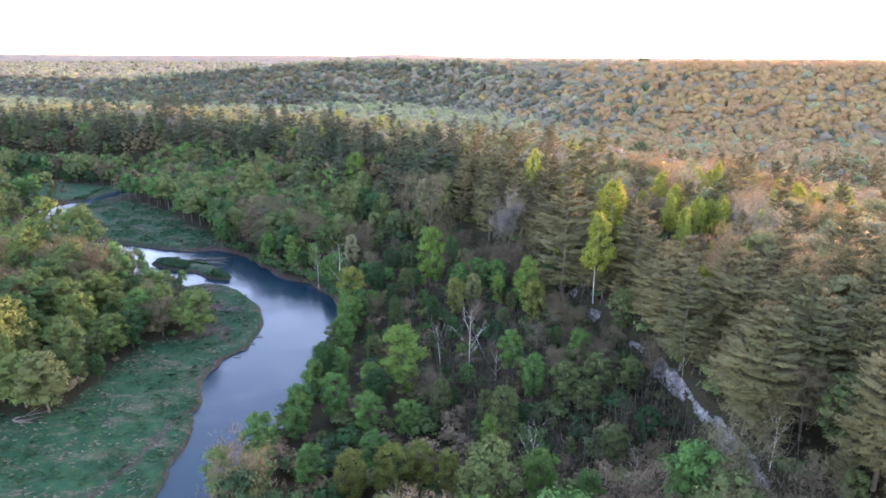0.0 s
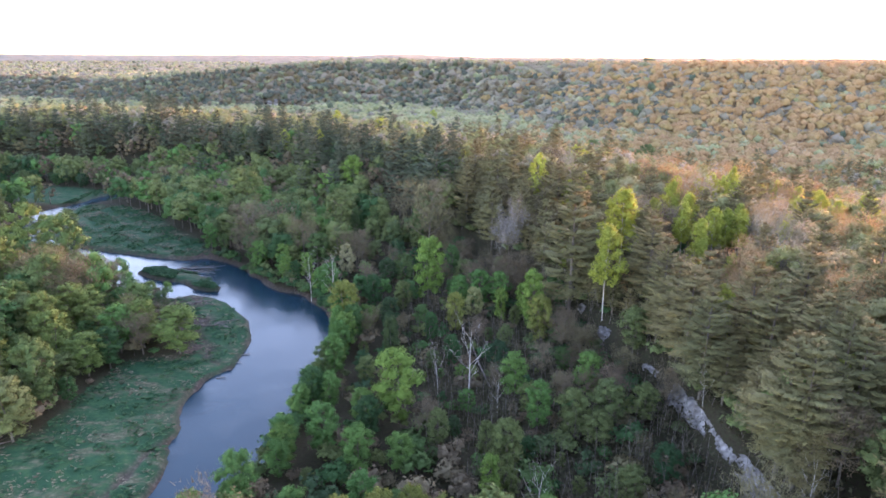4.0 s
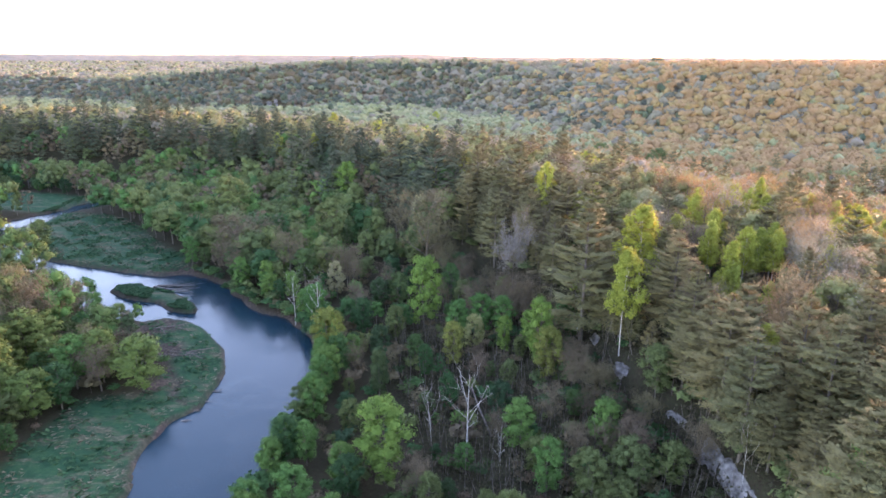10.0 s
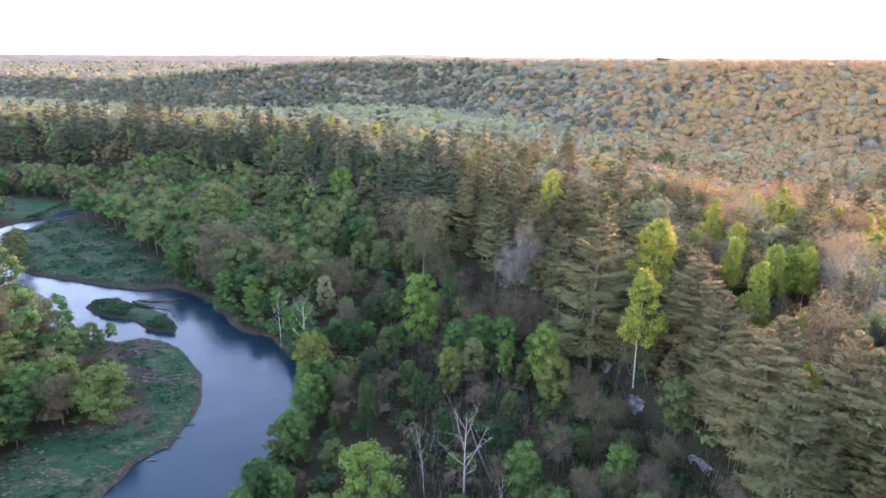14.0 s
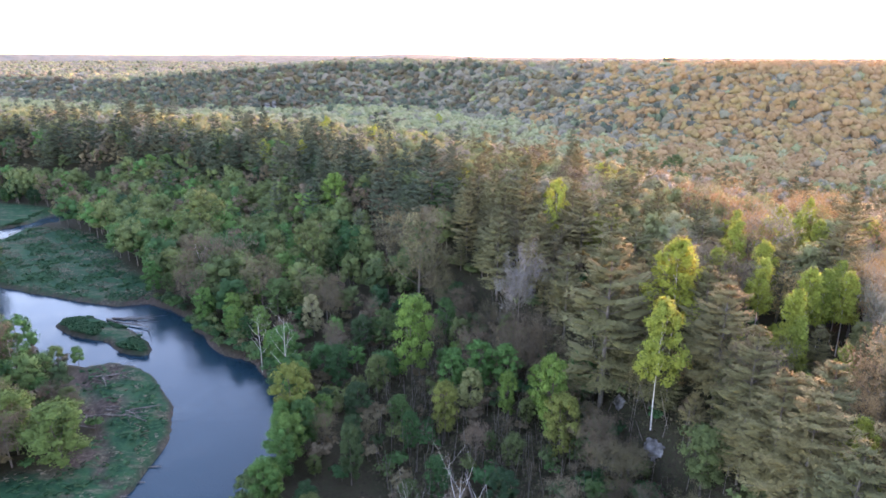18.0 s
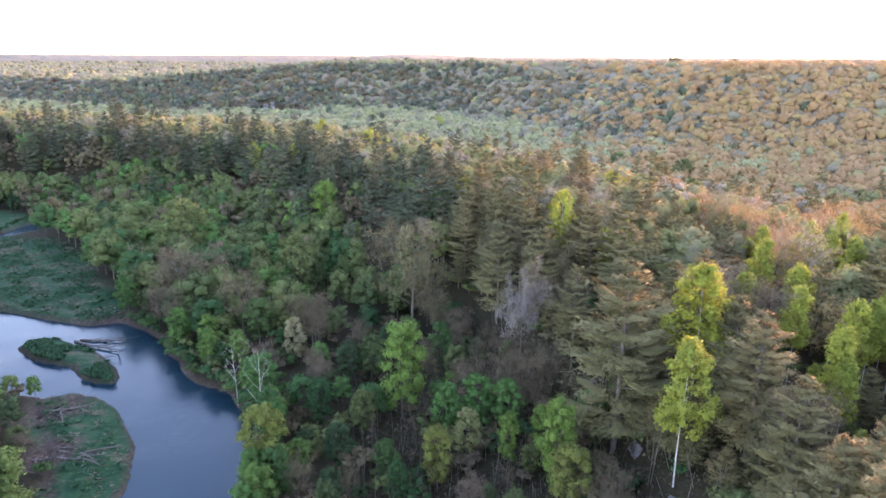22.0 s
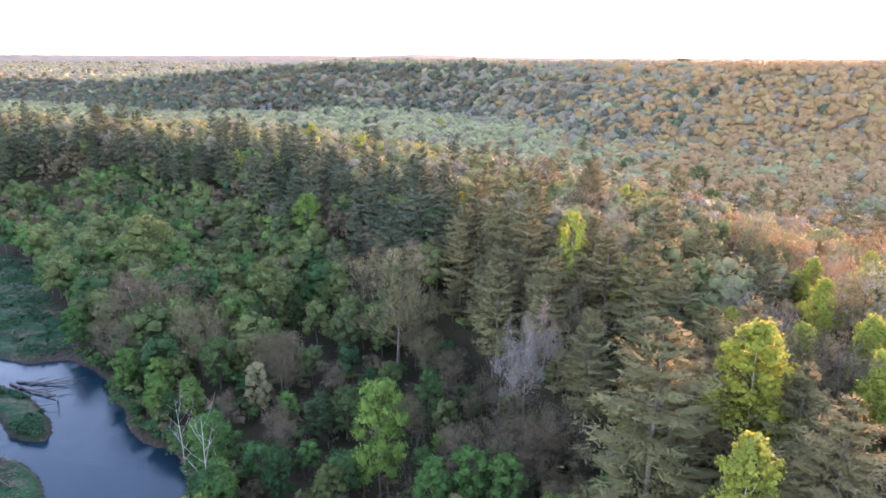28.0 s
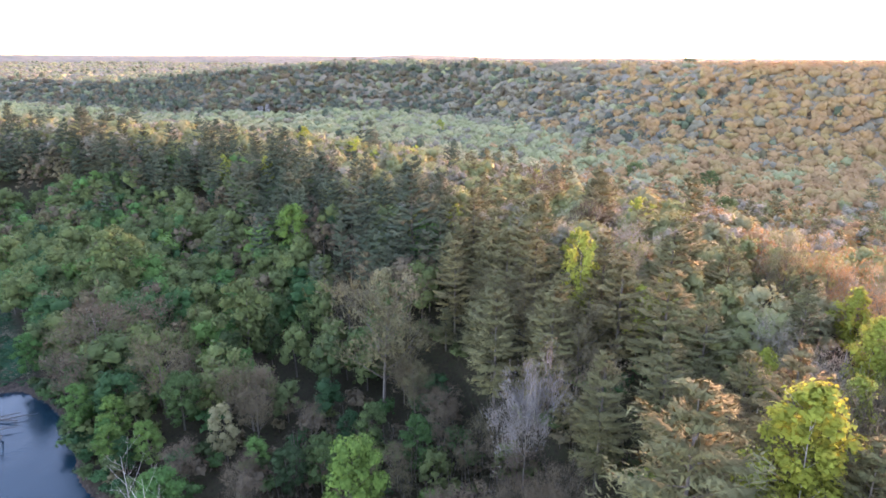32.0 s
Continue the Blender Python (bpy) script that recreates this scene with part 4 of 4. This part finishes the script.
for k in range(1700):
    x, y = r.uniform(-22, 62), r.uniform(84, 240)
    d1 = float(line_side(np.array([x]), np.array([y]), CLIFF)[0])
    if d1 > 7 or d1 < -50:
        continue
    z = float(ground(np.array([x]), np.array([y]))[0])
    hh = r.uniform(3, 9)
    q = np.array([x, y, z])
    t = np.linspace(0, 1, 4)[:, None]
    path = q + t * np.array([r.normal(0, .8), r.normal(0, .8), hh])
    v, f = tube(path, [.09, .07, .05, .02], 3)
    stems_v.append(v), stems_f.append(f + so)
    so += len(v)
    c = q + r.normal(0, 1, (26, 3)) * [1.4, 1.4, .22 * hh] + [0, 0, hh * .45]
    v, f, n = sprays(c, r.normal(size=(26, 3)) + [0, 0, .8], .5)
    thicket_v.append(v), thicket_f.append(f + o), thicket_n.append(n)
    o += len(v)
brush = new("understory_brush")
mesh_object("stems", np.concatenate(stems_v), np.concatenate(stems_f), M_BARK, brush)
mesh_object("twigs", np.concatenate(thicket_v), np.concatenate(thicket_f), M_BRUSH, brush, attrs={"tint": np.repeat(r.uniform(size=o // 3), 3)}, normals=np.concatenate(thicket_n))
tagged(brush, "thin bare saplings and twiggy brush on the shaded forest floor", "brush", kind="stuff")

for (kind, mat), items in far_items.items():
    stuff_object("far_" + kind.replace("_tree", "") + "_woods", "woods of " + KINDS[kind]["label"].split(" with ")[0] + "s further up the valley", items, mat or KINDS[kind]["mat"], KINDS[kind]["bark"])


def dome(lumps, form, k, size):
    """Small far crown: a few lumpy masses under a ragged skin of sprays."""
    c, r = np.array([0, 0, 10.2]), np.array([4.6, 4.6, 4.6])
    parts_ = [lump(c, r * .76, form, .13)]
    for i in range(lumps):
        w, q = i * 2.4 + rng.uniform(-.6, .6), rng.uniform(1.7, 2.7)
        parts_.append(lump(c + [math.cos(w) * 2.9, math.sin(w) * 2.9, rng.uniform(-1.5, 2.6)], np.array([q, q, q]) * .86, BALL1, .12))
    d = rng.normal(size=(k, 3))
    d /= np.linalg.norm(d, axis=1)[:, None]
    d[:, 2] = np.abs(d[:, 2])
    return formed(join(parts_ + [sprays(c + d * r * rng.uniform(.68, 1.10, (k, 1)), d + [0, 0, .5], size)]), c, .6)


def far_woods(name, label, y0, y1, step, shapes, seed, right=.8, big=1.0, steep_only=False):
    """Crowns of the far woods by the thousand, as three meshes by colour."""
    p, r = scatter(y0, y1, step, seed)
    ff, dd = line_side(p[:, 0], p[:, 1], FAR_HILL), line_side(p[:, 0], p[:, 1], CLIFF)
    wdp = water_depth(p[:, 0], p[:, 1])
    mm = np.maximum(inside(p[:, 0], p[:, 1], FAR_MEADOW), inside(p[:, 0], p[:, 1], BACK_MEADOW))
    ok = (wdp < -3) & (mm < 0) & ~((p[:, 1] < 560) & (p[:, 0] < 90) & (dd < 90) & (dd > -70))
    ok &= ~((np.abs(p[:, 0] + 233) < 40) & (np.abs(p[:, 1] - 956) < 26))
    if steep_only:
        ok &= (np.abs(ff + 8) < 60) & (p[:, 0] < r.uniform(-60, 420, len(p)))
    ok &= (p[:, 0] < right * p[:, 1] + 20) & ~((p[:, 1] > 1130) & (p[:, 0] > -60))
    p, ff, dd = p[ok], ff[ok], dd[ok]
    z = ground(p[:, 0], p[:, 1])
    u = r.uniform(size=len(p)) + .25 * wavy(p[:, 0], p[:, 1], 60, 9)
    low = ff < -75
    # Steep slope: darker crown colours take the place of its shade.
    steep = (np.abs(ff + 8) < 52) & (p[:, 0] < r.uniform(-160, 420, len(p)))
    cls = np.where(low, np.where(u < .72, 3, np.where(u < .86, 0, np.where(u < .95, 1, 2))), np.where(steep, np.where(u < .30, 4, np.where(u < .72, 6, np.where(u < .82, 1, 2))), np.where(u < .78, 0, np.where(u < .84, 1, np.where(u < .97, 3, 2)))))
    cls = np.where((cls == 0) & (p[:, 0] < -60) & (r.uniform(size=len(p)) < .6), 1, cls)
    cls = np.where((cls == 2) & (r.uniform(size=len(p)) < .6), 4, cls)
    # Warm glow put into the crown colour, stronger towards the right.
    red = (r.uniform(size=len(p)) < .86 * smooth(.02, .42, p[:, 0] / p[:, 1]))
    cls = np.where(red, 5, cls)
    for c, mat in ((0, M_FARBUD), (1, M_FAROLIVE), (2, M_SHADEPINE), (3, M_FARPALE), (4, M_BUD), (5, M_GLOWBUD), (6, M_SLOPESHADE)):
        k = np.where(cls == c)[0]
        if not len(k):
            continue
        vs, ns, fs, tint, o = [], [], [], [], 0
        sel = r.integers(len(shapes), size=len(k))
        for s, (v, f, nr) in enumerate(shapes):
            q = k[sel == s]
            w, sc, hz = r.uniform(0, 6.28, len(q)), r.uniform(.75, 1.3, len(q)), r.uniform(.8, 1.25, len(q))
            if c == 2:
                sc, hz = sc * .7, hz * 1.25
            sc = sc * big
            cw, sw = np.cos(w) * sc, np.sin(w) * sc
            X = cw[:, None] * v[:, 0] - sw[:, None] * v[:, 1] + p[q, 0][:, None]
            Y = sw[:, None] * v[:, 0] + cw[:, None] * v[:, 1] + p[q, 1][:, None]
            Z = hz[:, None] * v[:, 2] + z[q][:, None]
            vs.append(np.stack([X, Y, Z], -1).reshape(-1, 3))
            fs.append((f[None] + (np.arange(len(q)) * len(v) + o)[:, None, None]).reshape(-1, 3))
            o += len(q) * len(v)
            cn, sn = np.cos(w)[:, None], np.sin(w)[:, None]
            ns.append(np.stack([cn * nr[:, 0] - sn * nr[:, 1], sn * nr[:, 0] + cn * nr[:, 1], nr[:, 2] + 0 * cn], -1).reshape(-1, 3))
            tint.append(np.repeat(r.uniform(size=len(q)), len(v)))
        V = np.concatenate(vs)
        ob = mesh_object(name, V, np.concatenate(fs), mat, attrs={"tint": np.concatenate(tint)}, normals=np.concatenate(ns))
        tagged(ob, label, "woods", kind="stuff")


far_woods("hillside_woods", "budding and fresh green woods on the far slopes", 425, 720, 7.4, [dome(4, BALL1, 54, 1.05) for _ in range(7)], 11, big=1.15)
far_woods("hilltop_woods", "hazy spring woods on the distant hills", 720, 1300, 11.5, [dome(4, BALL1, 40, 1.15) for _ in range(7)], 12, big=1.4)

far_woods("slope_woods", "budding woods on the steep far slope, crowns mostly darkened for its shade", 620, 1130, 9.0, [dome(3, BALL1, 26, 1.15) for _ in range(5)], 14, steep_only=True)
far_woods("plain_woods", "rounded crowns of woods on the low plain far off", 1300, 2500, 17, [dome(2, BALL1, 8, 1.6) for _ in range(4)], 13, -.28, 1.5)

# closed lower canopy between the far crowns, a sheet added to lighten dark gaps
hx, hy = np.linspace(-1, 1, 200), 430 * (1330 / 430) ** np.linspace(0, 1, 110)
HX, HY = np.meshgrid(hx, hy)
HX = HX * (HY * .78 + 40) + rng.uniform(-2, 2, HX.shape)
lift = np.where((water_depth(HX, HY) < -8) & ((HY > 565) | (HX > 95) | (line_side(HX, HY, CLIFF) > 95)) & ~((np.abs(HX + 233) < 42) & (np.abs(HY - 960) < 30)), 10.2, -3.0)
HZ = ground(HX, HY) + lift + rng.uniform(-1.8, 1.8, HX.shape)
hi = np.arange(HX.size).reshape(HX.shape)
hq = np.stack([hi[:-1, :-1], hi[:-1, 1:], hi[1:, 1:], hi[1:, :-1]], -1).reshape(-1, 4)
lower = mesh_object("lower_canopy", np.stack([HX, HY, HZ], -1).reshape(-1, 3), hq, M_LOWER)
tagged(lower, "closed lower canopy of budding woods on the far slopes, lightened for glow and haze", "woods", kind="stuff")

# woods out to the horizon: one rough sheet of crowns
hx, hy = np.linspace(-1, 1, 260), 1270 * (4900 / 1270) ** np.linspace(0, 1, 120)
HX, HY = np.meshgrid(hx, hy)
HX = HX * (HY * .8 + 40) + rng.uniform(-4, 4, HX.shape)
HZ = ground(HX, HY) + 11 + rng.uniform(-4.5, 4.5, HX.shape)
hi = np.arange(HX.size).reshape(HX.shape)
hq = np.stack([hi[:-1, :-1], hi[:-1, 1:], hi[1:, 1:], hi[1:, :-1]], -1).reshape(-1, 4)
horizon = mesh_object("horizon_woods", np.stack([HX, HY, HZ], -1).reshape(-1, 3), hq, M_FARWOOD, attrs={"tint": rng.uniform(size=HX.size)})
tagged(horizon, "distant wooded plain out to the horizon", "woods", kind="stuff")


# ---- sandstone outcrops along the cliff ----
def rock_outcrop(x, y, turn, w, h, depth, z0=8.2, label="pale weathered sandstone face bare among the pines"):
    """Broken ledges of pale sandstone: blocks of uneven depth over each other, their back in the slope."""
    na, nb = int(w / .36) + 2, int(h / .36) + 2
    front = np.zeros((nb, na, 3))
    for j in range(nb):
        for i in range(na):
            a, c = (i / (na - 1) - .5) * w, (j / (nb - 1) - .45) * h
            big = noise.noise(Vector((a * .22 + x, c * .3 + y, 1.0)))
            ledge = noise.cell(Vector((a * .16 + x + .4 * big, c * .85 + y + .6 * big, 2.0)))
            block = noise.cell(Vector((a * .8 + x + big, c * 1.2 + y + big, 5.0)))
            small = noise.noise(Vector((a * 1.3 + x, c * 1.9, y)))
            edge = max(0.0, abs(a) / (w / 2) + .5 * small + .4 * big - .78) * 3.0 + max(0.0, c / (h * .55) + .5 * big + .3 * small - .7) * 3.0
            out = depth * (.45 + .25 * big + .40 * ledge + .22 * block + .10 * small) - .16 * c - edge * depth * .55
            front[j, i] = (-out, a + .25 * small, c + .3 * small + .5 * big)
    back = front.copy()
    back[:, :, 0] = depth * 1.2
    c, q = math.cos(turn), math.sin(turn)
    v = np.concatenate([front.reshape(-1, 3), back.reshape(-1, 3)])
    v = np.stack([c * v[:, 0] - q * v[:, 1], q * v[:, 0] + c * v[:, 1], v[:, 2]], 1)
    k = np.arange(na * nb).reshape(nb, na)
    f = [np.stack([k[:-1, :-1], k[1:, :-1], k[1:, 1:], k[:-1, 1:]], -1).reshape(-1, 4)]
    rim = np.concatenate([k[0, :-1], k[:-1, -1], k[-1, :0:-1], k[:0:-1, 0]])
    nxt = np.roll(rim, -1)
    o = na * nb
    f.append(np.stack([rim, nxt, nxt + o, rim + o], 1))
    ob = mesh_object("rock_outcrop", v, np.concatenate(f), M_ROCK)
    ob.location = (x + .6, y, z0)
    return tagged(ob, label, "rock", "rock faces of the cliff")


for x, y, turn, w, h, dep in ((53.8, 95, .08, 8, 5, 1.3), (53.2, 101, .12, 9, 6.5, 1.4), (52.4, 107.5, .08, 11, 7.5, 1.4), (51.9, 114.5, .06, 10, 7, 1.5), (51, 124, .05, 11, 7.5, 1.4), (50.6, 133.5, .1, 7, 6, 1.2),
                              (48.8, 147, .4, 5, 3.2, 1.0), (42.6, 167, .5, 4.2, 4.5, 1.1), (39.4, 182, .2, 3, 6, 1.0), (38.2, 194, .0, 2.6, 5, 1.0), (37.6, 207, .1, 3, 6.5, 1.0), (21.4, 234, .9, 3.6, 6, 1.0)):
    rock_outcrop(x, y, turn, w, h, dep)
for x, y, w, h in ((-262, 972, 7, 11), (-253, 975, 5, 14), (-229, 984, 6, 12), (-214, 988, 5, 11), (-205, 991, 4, 9)):
    rock_outcrop(x, y, 1.45, w, h, 3, float(ground(np.array([x]), np.array([y]))[0]) + h * .5 + 1, "pale cliff face showing above the far valley woods")


# ---- driftwood ----
M_DRIFT = noisy_material("wet_driftwood", [(.3, (.035, .028, .022)), (.6, (.10, .08, .065)), (.85, (.22, .19, .16))], 2.0)


def log(x, y, z, length, heading, r, pitch=0.0, fork=0, name="driftwood_log", label="stripped grey driftwood log lying by the river"):
    d = np.array([math.cos(heading) * math.cos(pitch), math.sin(heading) * math.cos(pitch), math.sin(pitch)])
    t = np.linspace(0, 1, 5)
    side = np.array([-d[1], d[0], 0])
    path = d * (t * length)[:, None] + side * (np.sin(t * 3 + x) * .04 * length)[:, None]
    top = new(name)
    top.location = (x, y, z)
    mesh_object("stem", *tube(path, r * (1 - .65 * t), 6), M_DRIFT, top, smooth_shade=True)
    for i in range(fork):
        p = path[1 + i % 4]
        w = heading + rng.choice([-1, 1]) * rng.uniform(.4, 1.0)
        e = p + np.array([math.cos(w), math.sin(w), rng.uniform(0, .25)]) * length * rng.uniform(.25, .5)
        mesh_object("branch", *tube(np.stack([p, (p + e) / 2 + [0, 0, .1], e]), [r * .45, r * .3, r * .12], 4), M_DRIFT, top, smooth_shade=True)
    return tagged(top, label, "log", "driftwood of the river")


# snag heap in the water beside the islet
for x, y, ln, hd, r, fk in ((-103, 246, 17, -.42, .42, 4), (-102, 247, 14, -.15, .36, 3), (-104, 244, 12, -.75, .33, 3), (-101, 243, 15, -.62, .30, 4), (-98, 245, 9, .5, .22, 2)):
    log(x, y, .25, ln, hd, r, .03, fk, label="bleached snag tree stranded in the shallow river")
# drift heaps on the grassy bank
for cx, cy, k, spread in ((-75, 189, 9, 4.5), (-84, 207, 8, 5.0), (-70, 191, 5, 3.0), (-95, 125, 6, 3.0)):
    for i in range(k):
        x, y = cx + rng.normal(0, spread * .5), cy + rng.normal(0, spread * .35)
        zl = float(ground(np.array([x]), np.array([y]))[0])
        log(x, y, zl + .15, rng.uniform(3, 8), rng.normal(-.2, .6), rng.uniform(.12, .28), .04, int(rng.integers(0, 3)), label="weathered drift log heaped on the grassy bank")
# pale drift on the far bend, and dead trunks leaning on the slopes
for i in range(7):
    x, y = -190 + rng.normal(0, 4), 371 + rng.normal(0, 2.5)
    log(x, y, float(ground(np.array([x]), np.array([y]))[0]) + .2, rng.uniform(4, 8), rng.normal(.2, .5), .35, .08, 1, label="pale drift log stranded on the far bend")
for x, y, ln, hd, pt in ((-258, 442, 20, 2.7, .45), (-78, 335, 17, 2.4, .8), (-38, 300, 14, 2.2, .9), (12, 150, 12, 2.0, .7)):
    log(x, y, float(ground(np.array([x]), np.array([y]))[0]) + .3, ln, hd, .3, pt, 0, "leaning_trunk", "bleached dead trunk leaning among the trees")
# sunken branches along the near bank
for x, y in ((-57.5, 163), (-56.5, 167), (-55.6, 172), (-58, 159)):
    log(x, y, .1, 2.6, rng.uniform(-.6, .4), .16, .08, 2, label="dark waterlogged branch at the water's edge")

# ---- meadow tufts ----
def tufts(name, label, loops, count, mat, height, seed):
    r = np.random.default_rng(seed)
    out = []
    for loop in loops:
        a = np.array(loop)
        lo, hi = np.maximum(a.min(0), [-210, 82]), a.max(0)
        p = r.uniform(lo, hi, (count, 2))
        ok = (inside(p[:, 0], p[:, 1], loop) > -1) & (water_depth(p[:, 0], p[:, 1]) < -.9) & (wavy(p[:, 0], p[:, 1], 3.3, seed) + .6 * wavy(p[:, 0], p[:, 1], 1.3, seed + 1) > .1)
        out.append(p[ok])
    p = np.concatenate(out)
    k = len(p)
    z = ground(p[:, 0], p[:, 1])
    c = np.stack([p[:, 0], p[:, 1], z + height * .35], 1)
    nrm = np.tile([0., 0., 1.], (k, 1)) + r.normal(0, .35, (k, 3))
    v, f, n = sprays(c, nrm, height * 1.6, np.tile([1., .45, 0.], (k, 1)), .5)
    ob = mesh_object(name, v, f, mat, attrs={"tint": np.repeat(r.uniform(size=k), 3)}, normals=n)
    tagged(ob, label, "grass", kind="stuff")


M_GRASS = leaf_material("meadow_grass", [(0, (.016, .060, .026)), (.5, (.024, .070, .030)), (1, (.040, .078, .032))], 0.3)
M_STRAW = leaf_material("dead_grass", [(0, (.075, .066, .042)), (.5, (.105, .092, .060)), (1, (.14, .122, .082))], 0.2)
tufts("meadow_grass", "tussocks of deep green meadow grass by the river", (MEADOW, FAR_MEADOW, BACK_MEADOW, ISLET), 26000, M_GRASS, .75, 31)
tufts("dead_grass", "flattened straw-coloured dead grass among the green", (MEADOW, FAR_MEADOW), 20000, M_STRAW, .52, 37)
